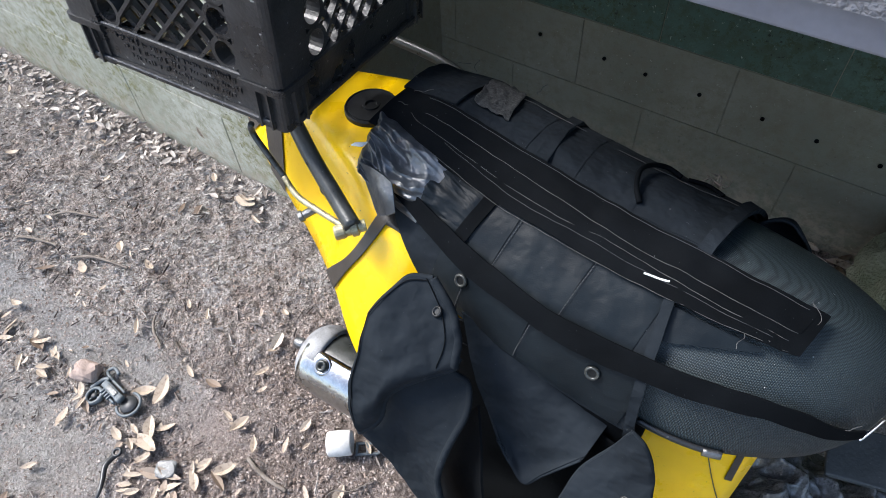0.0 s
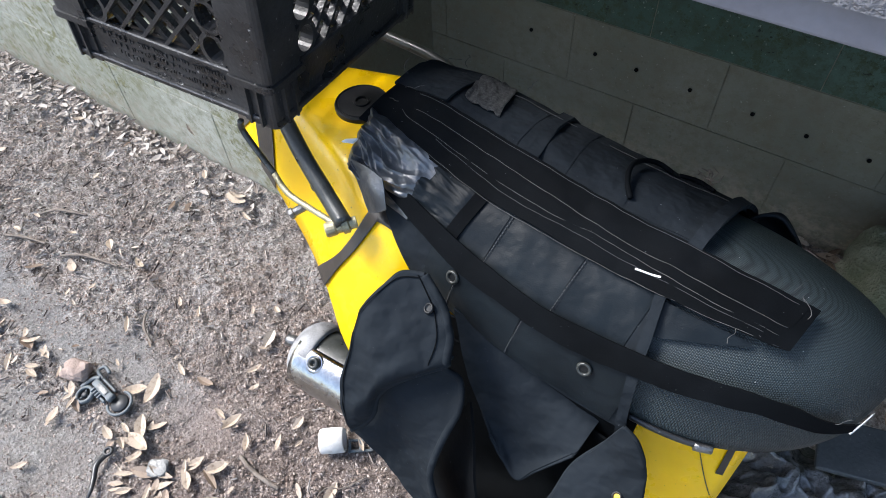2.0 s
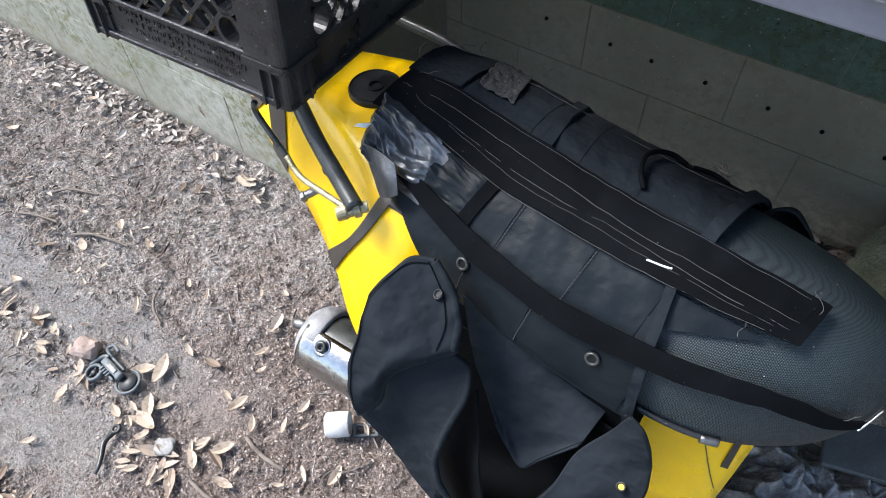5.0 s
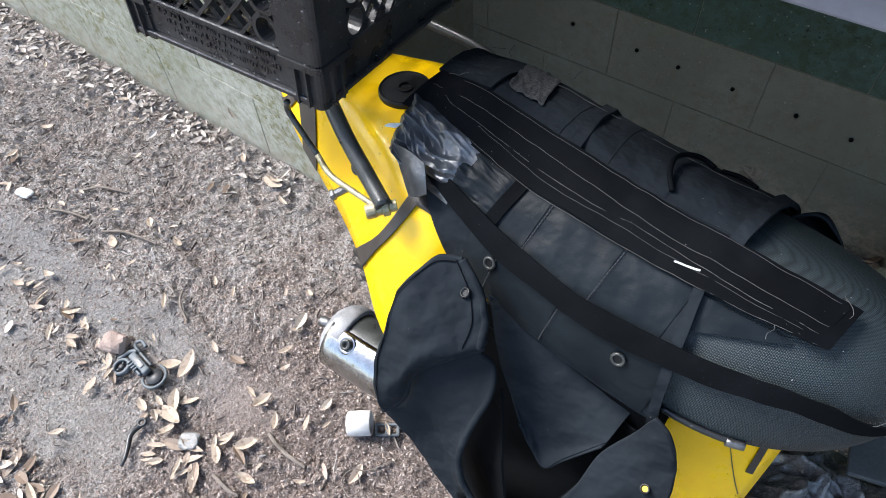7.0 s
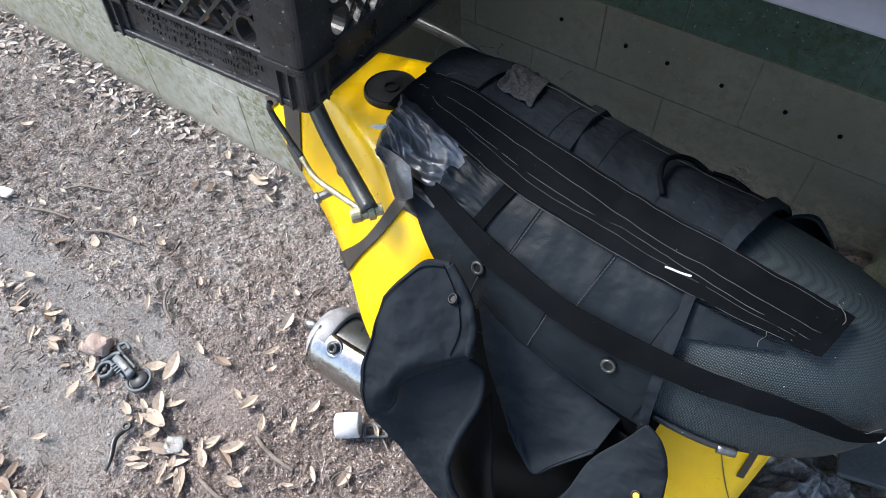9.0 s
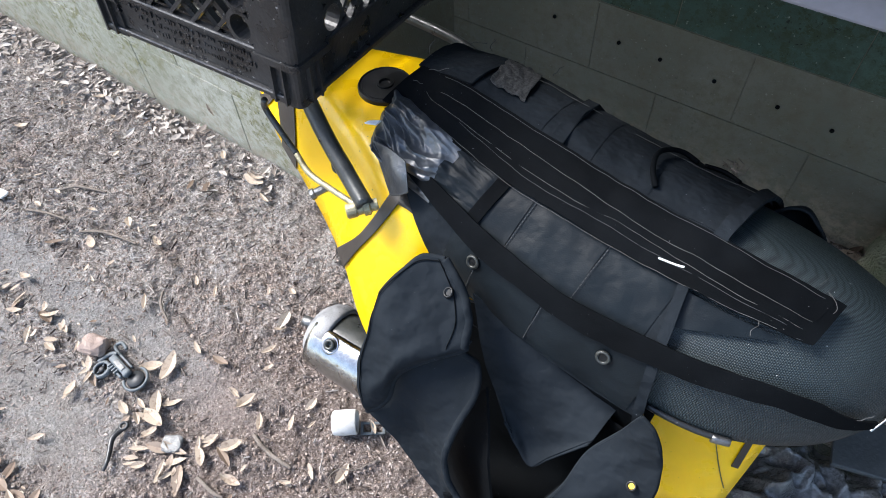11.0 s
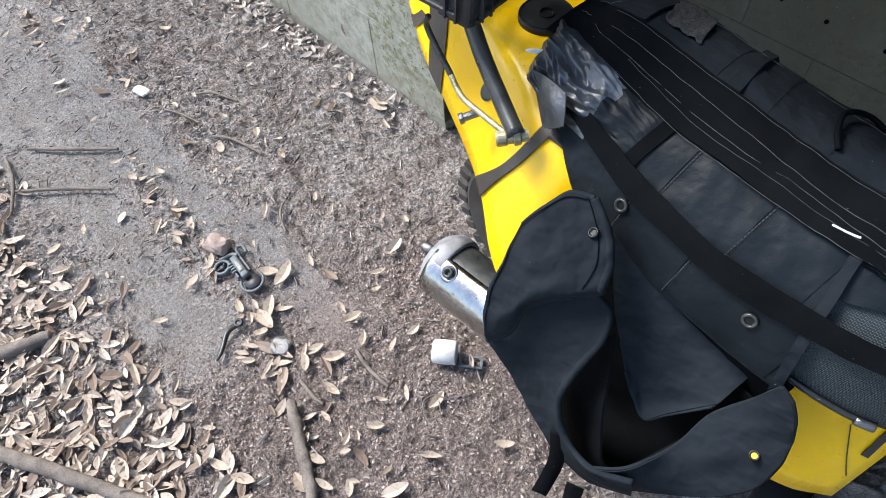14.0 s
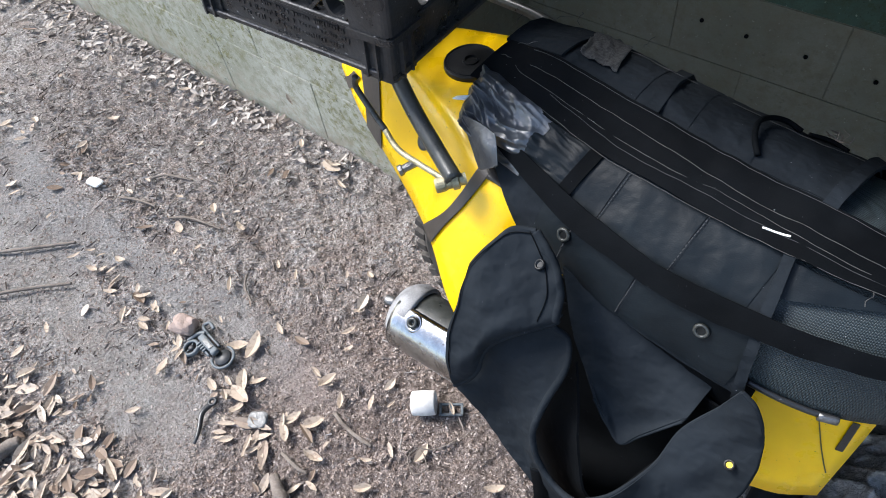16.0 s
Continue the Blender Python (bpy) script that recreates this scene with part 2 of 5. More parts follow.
BLACKSTITCH = simple("dark_thread", (0.025, 0.027, 0.03), (0.05, 0.052, 0.055), 200, 0.9, relief=0)
WHITE = simple("white_plastic", (0.72, 0.72, 0.70), (0.85, 0.85, 0.83), 60, 0.5, relief=0.1)
BLACKPL = simple("black_plastic", (0.012, 0.013, 0.014), (0.028, 0.029, 0.031), 18, 0.42, relief=0.12, speck=(0.12, 0.12, 0.12), speck_scale=120)
CRATEPL = simple("crate_plastic", (0.009, 0.0093, 0.010), (0.030, 0.031, 0.033), 22, 0.33, relief=0.22, speck=(0.26, 0.26, 0.26), speck_scale=130)
GREYPL = simple("grey_stripe", (0.028, 0.023, 0.019), (0.05, 0.042, 0.035), 12, 0.4, relief=0.1)
RUBBER = simple("tyre_rubber", (0.024, 0.022, 0.020), (0.075, 0.067, 0.059), 25, 0.8, relief=0.3)
CHROME = simple("chrome_shield", (0.34, 0.34, 0.34), (0.58, 0.58, 0.575), 12, 0.27, metal=1.0, relief=0.15, speck=(0.25, 0.22, 0.2), speck_scale=110)
DULLMETAL = simple("dull_metal", (0.12, 0.12, 0.12), (0.26, 0.26, 0.26), 40, 0.46, metal=0.9, relief=0.3)
CASTCAP = simple("mottled_grey_cap", (0.16, 0.16, 0.165), (0.34, 0.34, 0.345), 45, 0.6, metal=0.3, relief=0.3, speck=(0.07, 0.07, 0.07), speck_scale=140)
BRASS = simple("tarnished_zinc", (0.22, 0.19, 0.11), (0.46, 0.42, 0.29), 60, 0.45, metal=0.6, relief=0.3, speck=(0.12, 0.10, 0.07))
BLACKSTEEL = simple("black_steel", (0.018, 0.02, 0.018), (0.045, 0.048, 0.045), 30, 0.35, relief=0.1, speck=(0.2, 0.19, 0.17))
BOARD = simple("lavender_grey_paint", (0.16, 0.16, 0.185), (0.20, 0.20, 0.23), 14, 0.65, relief=0.12, depth=0.001, speck=(0.25, 0.25, 0.26), speck_scale=60)
PEELING = simple("flaking_grey_paint", (0.12, 0.12, 0.13), (0.22, 0.22, 0.24), 22, 0.75, relief=0.6, depth=0.004, speck=(0.08, 0.075, 0.075), speck_scale=45)
UNDER = simple("green_painted_wood", (0.05, 0.09, 0.075), (0.08, 0.13, 0.11), 8, 0.8, relief=0.3)
LEAF = leaf_material()
TWIG = island_material("twig", [(0.07, 0.055, 0.047), (0.15, 0.125, 0.11), (0.25, 0.22, 0.20), (0.40, 0.37, 0.34)])
CHIP = island_material("bark_chip", [(0.11, 0.09, 0.078), (0.23, 0.20, 0.178), (0.35, 0.315, 0.285), (0.48, 0.44, 0.40)])
CAP = simple("satin_black_cap", (0.004, 0.0045, 0.005), (0.011, 0.012, 0.013), 20, 0.38, relief=0.05, spec=0.3)
CRUMB = island_material("soil_crumb", [(0.12, 0.088, 0.072), (0.25, 0.195, 0.165), (0.37, 0.305, 0.265), (0.47, 0.41, 0.37)])
BARK = simple("bark", (0.08, 0.063, 0.052), (0.23, 0.195, 0.165), 28, 0.9, relief=0.4, depth=0.002)
BRICK = simple("brick_piece", (0.29, 0.215, 0.18), (0.38, 0.295, 0.255), 40, 0.9, relief=0.5, depth=0.002)
CONCRETE = simple("mossy_concrete", (0.16, 0.19, 0.11), (0.33, 0.345, 0.25), 16, 0.95, relief=1.0, depth=0.012, speck=(0.4, 0.4, 0.36), speck_scale=60)
BINBAG = simple("black_polythene", (0.07, 0.069, 0.067), (0.24, 0.232, 0.22), 22, 0.12, coat=0.8, relief=0.4, depth=0.004, speck=(0.3, 0.28, 0.26))
GREYVEL = simple("worn_grey_velcro", (0.012, 0.013, 0.014), (0.14, 0.14, 0.138), 260, 0.85, relief=0.8, depth=0.002)
CARD = simple("dusty_dark_card", (0.05, 0.053, 0.052), (0.09, 0.092, 0.09), 20, 0.5, relief=0.2, speck=(0.2, 0.19, 0.18))
CLEAR = simple("cloudy_plastic", (0.10, 0.10, 0.095), (0.20, 0.20, 0.195), 60, 0.25, relief=0.3)
PLASTER = simple("white_cardboard", (0.52, 0.50, 0.47), (0.66, 0.64, 0.62), 70, 0.85, relief=0.4, speck=(0.35, 0.3, 0.26))
GADGET = simple("grey_plastic", (0.05, 0.061, 0.068), (0.14, 0.16, 0.172), 50, 0.55, relief=0.3, speck=(0.4, 0.38, 0.35))


# ---- building blocks ----
def link(name, bm, mat, parent=None, smooth=False):
    me = bpy.data.meshes.new(name)
    bm.to_mesh(me)
    bm.free()
    if mat:
        me.materials.append(mat)
    if smooth:
        me.polygons.foreach_set("use_smooth", [True] * len(me.polygons))
    ob = new(name, me)
    ob.parent = parent
    return ob


def part(name, bm, mat, parent, label="", smooth=False):
    return tagged(link(name, bm, mat, parent, smooth), label)


def thing(name, bm, mat, label, category, group="", kind="", smooth=False):
    return tagged(link(name, bm, mat, None, smooth), label, category, group, kind)


def holder(name, at, label, category, group="", kind=""):
    e = new(name)
    e.location = at
    bpy.context.view_layer.update()
    return tagged(e, label, category, group, kind)


def under(ob, parent):
    """Keeps a part at its built place under its parent."""
    ob.matrix_parent_inverse = parent.matrix_world.inverted()
    return ob


def box(bm, x0, x1, y0, y1, z0, z1, bevel=0.0):
    r = bmesh.ops.create_cube(bm, size=1.0)
    vs = r["verts"]
    for v in vs:
        v.co = Vector((x0 + (v.co.x + 0.5) * (x1 - x0), y0 + (v.co.y + 0.5) * (y1 - y0), z0 + (v.co.z + 0.5) * (z1 - z0)))
    if bevel:
        es = list({e for v in vs for e in v.link_edges})
        bmesh.ops.bevel(bm, geom=es, offset=bevel, segments=2, affect="EDGES", profile=0.5)
    return bm


def grid_faces(bm, rows, loop_u=False, loop_v=False):
    """Faces over a grid of points; rows[i][j]."""
    vs = [[bm.verts.new(p) for p in r] for r in rows]
    nu, nv = len(vs), len(vs[0])
    for i in range(nu if loop_u else nu - 1):
        for j in range(nv if loop_v else nv - 1):
            bm.faces.new((vs[i][j], vs[(i + 1) % nu][j], vs[(i + 1) % nu][(j + 1) % nv], vs[i][(j + 1) % nv]))
    return vs


def solid_sheet(bm, rows, thick):
    """A sheet with thickness: rows[i][j] points, thickened along the surface normals."""
    n, m = len(rows), len(rows[0])
    P = [[Vector(p) for p in r] for r in rows]
    back = []
    for i in range(n):
        line = []
        for j in range(m):
            du = P[min(i + 1, n - 1)][j] - P[max(i - 1, 0)][j]
            dv = P[i][min(j + 1, m - 1)] - P[i][max(j - 1, 0)]
            nn = du.cross(dv)
            nn = nn.normalized() if nn.length > 1e-9 else Vector((0, 0, 1))
            line.append(P[i][j] + nn * thick)
        back.append(line)
    a = grid_faces(bm, P)
    b = grid_faces(bm, [r[::-1] for r in back])
    b = [r[::-1] for r in b]
    for i in range(n - 1):
        for j in (0, m - 1):
            q = (a[i][j], b[i][j], b[i + 1][j], a[i + 1][j])
            bm.faces.new(q if j == 0 else q[::-1])
    for j in range(m - 1):
        for i in (0, n - 1):
            q = (a[i][j], a[i][j + 1], b[i][j + 1], b[i][j])
            bm.faces.new(q if i == 0 else q[::-1])
    bmesh.ops.recalc_face_normals(bm, faces=bm.faces[:])
    return bm


def curve_points(points, n):
    """A smooth line through the points, n samples."""
    P = [Vector(p) for p in points]
    out = []
    for k in range(n):
        s = k / (n - 1) * (len(P) - 1)
        i = min(int(s), len(P) - 2)
        t = s - i
        a, b = P[i], P[i + 1]
        p, q = P[max(i - 1, 0)], P[min(i + 2, len(P) - 1)]
        out.append(0.5 * ((2 * a) + (b - p) * t + (2 * p - 5 * a + 4 * b - q) * t * t + (3 * a - p - 3 * b + q) * t ** 3))
    return out


def patch(ctrl, nu, nv):
    """A smooth sheet through a small net of control points."""
    cols = [curve_points(r, nv) for r in ctrl]
    lines = [curve_points([c[j] for c in cols], nu) for j in range(nv)]
    return [[lines[j][i] for j in range(nv)] for i in range(nu)]


def tube(bm, points, radius, sides=10, cap=True, taper=None, flat=1.0):
    P = [Vector(p) for p in points]
    rows = []
    up = Vector((0.13, 0.21, 1)).normalized()
    for i, p in enumerate(P):
        d = (P[min(i + 1, len(P) - 1)] - P[max(i - 1, 0)]).normalized()
        a = d.cross(up)
        a = a.normalized() if a.length > 1e-4 else Vector((1, 0, 0))
        b = a.cross(d)
        r = radius * (taper(i / (len(P) - 1)) if taper else 1.0)
        rows.append([p + a * (r * math.cos(2 * math.pi * k / sides)) + b * (r * flat * math.sin(2 * math.pi * k / sides)) for k in range(sides)])
    vs = grid_faces(bm, rows, loop_v=True)
    if cap:
        bm.faces.new(vs[0][::-1])
        bm.faces.new(vs[-1])
    bmesh.ops.recalc_face_normals(bm, faces=bm.faces[:])
    return bm


def lathe(bm, profile, m, sides=24):
    """Turned solid: profile of (radius, height) pairs round the z axis, placed by m."""
    rows = [[m @ Vector((max(r, 1e-5) * math.cos(2 * math.pi * k / sides), max(r, 1e-5) * math.sin(2 * math.pi * k / sides), h)) for k in range(sides)] for r, h in profile]
    grid_faces(bm, rows, loop_v=True)
    bmesh.ops.remove_doubles(bm, verts=bm.verts[:], dist=1e-5)
    bmesh.ops.recalc_face_normals(bm, faces=bm.faces[:])
    return bm


def axis_pose(at, along):
    return Matrix.Translation(at) @ Vector(along).to_track_quat("Z", "Y").to_matrix().to_4x4()


def smooth_keys(keys, x):
    """Smooth values at x from rows (x, value, ...)."""
    for i in range(len(keys) - 1):
        if x <= keys[i + 1][0] or i == len(keys) - 2:
            break
    a, b = keys[i], keys[i + 1]
    p = keys[i - 1] if i > 0 else a
    n = keys[i + 2] if i + 2 < len(keys) else b
    h = b[0] - a[0]
    t = min(max((x - a[0]) / h, 0.0), 1.0)
    out = []
    for k in range(1, len(a)):
        ma = (b[k] - p[k]) / (b[0] - p[0]) * h
        mb = (n[k] - a[k]) / (n[0] - a[0]) * h
        out.append((2 * t ** 3 - 3 * t * t + 1) * a[k] + (t ** 3 - 2 * t * t + t) * ma + (3 * t * t - 2 * t ** 3) * b[k] + (t ** 3 - t * t) * mb)
    return out


def wob(x, y, s, seed=0.0):
    return noise.noise(Vector((x * s + seed, y * s - seed, seed * 1.7)))


# ---- ground and walls ----
def ease(a, b, x):
    t = min(max((x - a) / (b - a), 0.0), 1.0)
    return t * t * (3 - 2 * t)


def trodden(x, y):
    """1 on the smooth dusty track and the pale trampled patch, 0 on loose soil."""
    w = y + 0.035 * wob(x, y, 6.0, 3.0) + 0.018 * wob(x, y, 17.0, 1.0)
    mid = 0.175 + 0.03 * math.sin(3.2 * (x + 1.1))
    track = ease(0.115, 0.02, abs(w - mid)) * ease(-0.58, -0.78, x) * ease(-2.6, -2.0, x)
    low, high = -0.15 - 0.08 * ease(-1.4, -1.9, x), 0.015 + 0.11 * ease(-1.35, -1.7, x)
    pale = ease(low - 0.06, low + 0.06, w) * ease(high + 0.05, high - 0.04, w) * ease(-0.80, -0.93, x + 0.03 * wob(x, y, 9.0, 5.0)) * ease(-2.9, -2.3, x)
    return max(track, pale)


def ground_height(x, y):
    far = max(abs(x + 0.5) - 3, abs(y) - 3, 0)
    rough = 1 - 0.75 * trodden(x, y)
    bank = 0.016 * ease(0.60, 0.765, y) * ease(-0.95, -1.1, x) * (1 + 0.8 * wob(x, y, 9.0, 2.0))
    return (0.006 * wob(x, y, 3.0) + 0.006 * wob(x, y, 12.0, 3.1) + rough * (0.010 * wob(x, y, 30.0, 5.0) + 0.0075 * wob(x, y, 80.0, 6.0)) + bank) / (1 + far)


def build_ground():
    bm = bmesh.new()
    def steps(a, b, step):
        return [a + (b - a) * i / round((b - a) / step) for i in range(round((b - a) / step))]
    xs = [-400, -60, -12, -6] + steps(-3.8, -2.3, 0.02) + steps(-2.3, 0.0, 0.0055) + steps(0.0, 1.0, 0.025) + [1.0, 4, 12, 60, 400]
    ys = [-400, -60, -12, -4] + steps(-1.3, -0.75, 0.02) + steps(-0.75, 0.78, 0.0055) + steps(0.78, 1.5, 0.025) + [1.5, 4, 12, 60, 400]
    grid_faces(bm, [[Vector((x, y, ground_height(x, y) - 0.004)) for y in ys] for x in xs])
    ob = thing("ground", bm, SOIL, "bare sandy soil with crumbs and fallen leaves", "ground", kind="structure", smooth=True)
    wear = ob.data.attributes.new("trodden", "FLOAT", "POINT")
    wear.data.foreach_set("value", [trodden(p.co.x, p.co.y) for p in ob.data.vertices])
    return ob


build_ground()


def block_mesh(w, h, d, mat):
    bm = bmesh.new()
    box(bm, 0, w, -d, 0, 0, h, 0.001)
    me = bpy.data.meshes.new("block")
    bm.to_mesh(me)
    bm.free()
    me.materials.append(mat)
    return me


def build_wall(name, label, x0, x1, y, z_top, joint_x, pitch, course, z_base, paints=None, gap=0.0028):
    """Mortared wall whose blocks face -y at y, joints slightly recessed."""
    bm = bmesh.new()
    box(bm, x0, x1, y + 0.0025, y + 0.19, -0.15, z_top)
    wall = thing(name, bm, paints[0] if paints else BLOCK, label, "wall", kind="structure")
    meshes = {}
    z, row = z_base, 0
    while z < z_top - 0.02:
        h = min(course - gap, z_top - z)
        start = joint_x + (pitch / 2 if row % 2 else 0)
        k = math.floor((x0 - start) / pitch)
        while start + k * pitch < x1:
            a, b = max(start + k * pitch, x0), min(start + (k + 1) * pitch - gap, x1)
            k += 1
            if b - a < 0.03:
                continue
            paint = paints[min(row, len(paints) - 1)] if paints else BLOCK
            key = (round(b - a, 3), round(h, 3), paint.name)
            if key not in meshes:
                meshes[key] = block_mesh(b - a, h, 0.03, paint)
            ob = new("block", meshes[key])
            ob.location = (a, y + 0.03 + random.uniform(-0.0005, 0.0005), z)
            ob.parent = wall
        z += course
        row += 1
    return wall


build_wall("wall_front", "pale sage painted concrete block foundation wall", -5.0, -0.98, 0.765, 1.10, -1.683, 0.425, 0.205, 0.030)
# recess walls: shade is painted in as darker block colours
build_wall("wall_back", "sage green block wall in the recess, shade put into its colours", -0.98, 1.5, 1.39, 1.10, 0.049, 0.39, 0.198, 0.03, (RECESS_SHADE, RECESS_SHADE, DARKGREEN), 0.0022)
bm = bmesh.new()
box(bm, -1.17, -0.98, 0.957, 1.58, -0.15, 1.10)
thing("wall_return", bm, RECESS_SHADE, "sage side wall of the recess, shade put into its colour", "wall", kind="structure")
# out of view: end wall and side wall added to keep light from the right
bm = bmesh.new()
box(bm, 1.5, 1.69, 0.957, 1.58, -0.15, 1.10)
thing("unseen_wall_end", bm, RECESS_SHADE, "unseen end wall of the recess, added to hold back light", "wall", kind="structure")
build_wall("unseen_wall_side", "unseen pale sage block wall beside the recess, added to hold back light", 1.5, 3.4, 0.765, 1.10, 1.52, 0.425, 0.205, 0.030)
bm = bmesh.new()
box(bm, -5.0, 3.4, 0.77, 1.58, 1.102, 1.16)
box(bm, -0.40, 3.4, 0.53, 0.768, 1.102, 1.16)
thing("ceiling", bm, UNDER, "green painted underside of the floor above", "ceiling", kind="structure")


def build_siding():
    h = holder("siding", (0.5, 0.6, 1.06), "lavender grey painted wooden siding above the recess", "siding", kind="structure")
    bm = bmesh.new()
    box(bm, -0.40, 3.4, 0.500, 0.528, 1.058, 1.093, 0.003)
    under(part("skirt_board", bm, BOARD, h), h)
    bm = bmesh.new()
    box(bm, -0.40, -0.375, 0.530, 0.768, 1.06, 1.10, 0.003)
    under(part("skirt_end", bm, BOARD, h), h)
    for i in range(9):
        bm = bmesh.new()
        z = 1.094 + i * 0.13
        rows = [[Vector((-0.40 + 3.8 * k / 120, 0.486 + 0.012 * (1 - t) + 0.0012 * wob(k, t, 3.0, i), z + 0.128 * t)) for t in (0.0, 0.1, 0.5, 0.9, 1.0)] for k in range(121)]
        solid_sheet(bm, rows, 0.012)
        under(part("plank", bm, PEELING, h, "weathered flaking paint"), h)
    bm = bmesh.new()
    box(bm, -0.395, 3.4, 0.512, 0.76, 1.162, 2.6)
    under(part("sheathing", bm, UNDER, h), h)
    bm = bmesh.new()
    box(bm, -5.0, 3.4, 0.77, 0.95, 1.162, 2.6)
    under(part("house_wall", bm, BOARD, h), h)


build_siding()


# ---- scooter ----
SCOOTER = holder("motor_scooter", (-0.4, 0.57, 0.0), "yellow motor scooter with a patched black seat, parked on soil", "scooter")
AXIS = 0.575
# x, half width of deck, height of deck, half width at hem, height of hem
FAIRING = [(-0.79, 0.030, 0.665, 0.040, 0.625), (-0.70, 0.052, 0.700, 0.094, 0.605), (-0.60, 0.080, 0.718, 0.140, 0.590),
           (-0.50, 0.118, 0.722, 0.190, 0.585), (-0.425, 0.154, 0.716, 0.236, 0.582), (-0.37, 0.172, 0.704, 0.274, 0.535), (-0.33, 0.185, 0.690, 0.282, 0.500),
           (-0.285, 0.180, 0.665, 0.235, 0.470), (-0.225, 0.160, 0.630, 0.170, 0.450), (-0.05, 0.150, 0.600, 0.165, 0.420), (0.03, 0.152, 0.590, 0.205, 0.385), (0.11, 0.135, 0.580, 0.190, 0.375), (0.16, 0.115, 0.565, 0.160, 0.38)]


def fairing(x, v, lift=0.0):
    """Point on the tail fairing; v runs from the near hem (-1) over the deck (0) to the far hem (1)."""
    wt, zt, wb, zb = smooth_keys(FAIRING, x)
    a = abs(v)
    y, z = smooth_keys([(0.0, 0.0, zt + 0.006), (0.42, wt * 0.82, zt + 0.002), (0.55, wt, zt - 0.012), (1.0, wb, zb)], a)
    return Vector((x, AXIS + math.copysign((y if v < 0 else y * 0.72) + lift * min(1, a * 2), v), z + lift))


def surface_strip(fn, corners, thick, lift, nu=24, nv=8):
    """Thin piece lying on a surface fn(x, v): corners are four (x, v) places, the first pair one edge, the second pair the other."""
    (xa, va), (xb, vb), (xc, vc), (xd, vd) = corners
    rows = []
    for i in range(nu + 1):
        s = i / nu
        rows.append([fn((xa + (xb - xa) * s) * (1 - q) + (xd + (xc - xd) * s) * q, (va + (vb - va) * s) * (1 - q) + (vd + (vc - vd) * s) * q, lift) for q in [j / nv for j in range(nv + 1)]])
    bm = bmesh.new()
    a = rows[1][0] - rows[0][0]
    b = rows[0][1] - rows[0][0]
    solid_sheet(bm, rows, thick if a.cross(b).z > 0 else -thick)
    return bm


def ribbon(fn, upper, lower, thick, lift, nu=60, nv=6):
    """Thin piece lying on a surface fn(x, v) between two smooth edge lines of (x, v) places."""
    a, b = (curve_points([Vector((x, v, 0)) for x, v in line], nu + 1) for line in (upper, lower))
    rows = [[fn(*(p + (q - p) * (j / nv)).xy, lift) for j in range(nv + 1)] for p, q in zip(a, b)]
    bm = bmesh.new()
    up = (rows[1][0] - rows[0][0]).cross(rows[0][1] - rows[0][0]).z > 0
    solid_sheet(bm, rows, thick if up else -thick)
    return bm


def build_fairing():
    bm = bmesh.new()
    n, m = 70, 28
    rows = [[fairing(-0.79 + 0.95 * i / n, -1 + 2 * j / m) for j in range(m + 1)] for i in range(n + 1)]
    solid_sheet(bm, rows, -0.004)
    body = under(part("rear_fairing", bm, YELLOW, SCOOTER, "glossy yellow plastic fairing with dirt specks", True), SCOOTER)
    for c in (((-0.72, -0.60), (-0.665, -1.0), (-0.615, -1.0), (-0.665, -0.52)),
              ((-0.735, -0.75), (-0.77, -1.0), (-0.745, -1.0), (-0.71, -0.75)),
              ):
        bm = surface_strip(fairing, c, 0.0012, 0.0015, 16, 6)
        under(part("stripe", bm, GREYPL, SCOOTER, "dark grey decal stripe"), SCOOTER)
    for hi, lo in (([(-0.457, -1.0), (-0.423, -0.836), (-0.403, -0.697), (-0.388, -0.55), (-0.375, -0.40)], [(-0.428, -1.0), (-0.410, -0.842), (-0.387, -0.678), (-0.369, -0.532), (-0.355, -0.38)]),
                   ([(-0.380, -0.36), (-0.335, -0.38), (-0.293, -0.395), (-0.25, -0.38)], [(-0.371, -0.535), (-0.337, -0.49), (-0.303, -0.51), (-0.26, -0.58)])):
        under(part("stripe", ribbon(fairing, hi, lo, 0.0012, 0.0018, 30, 10), GREYPL, SCOOTER, "curved dark grey decal band", True), SCOOTER)
    # front side panel seam and its small dark label
    bm = surface_strip(fairing, ((0.106, -0.64), (0.149, -0.86), (0.1504, -0.86), (0.1074, -0.64)), 0.0008, 0.001, 20, 2)
    under(part("seam", bm, BLACKPL, SCOOTER), SCOOTER)
    bm = surface_strip(fairing, ((0.1375, -0.605), (0.140, -0.737), (0.149, -0.743), (0.1455, -0.605)), 0.001, 0.0015, 8, 4)
    under(part("sticker", bm, BLACKPL, SCOOTER, "black sticker"), SCOOTER)
    return body


build_fairing()


def build_fuel_cap():
    bm = bmesh.new()
    m = Matrix.Translation((-0.508, 0.556, 0.717)) @ Matrix.Diagonal((1, 1, 0.9, 1))
    lathe(bm, [(0.0, 0.0), (0.0456, 0.0), (0.0464, 0.003), (0.0430, 0.005), (0.0404, 0.006), (0.0404, 0.018), (0.0391, 0.0205), (0.0378, 0.0205), (0.0370, 0.0190),
               (0.0348, 0.0190), (0.0344, 0.0205), (0.0129, 0.0205), (0.0125, 0.0230), (0.0090, 0.0230), (0.0082, 0.019), (0.0, 0.0185)], m, 56)
    cap = under(part("fuel_cap", bm, CAP, SCOOTER, "round black fuel filler cap"), SCOOTER)
    return cap


build_fuel_cap()


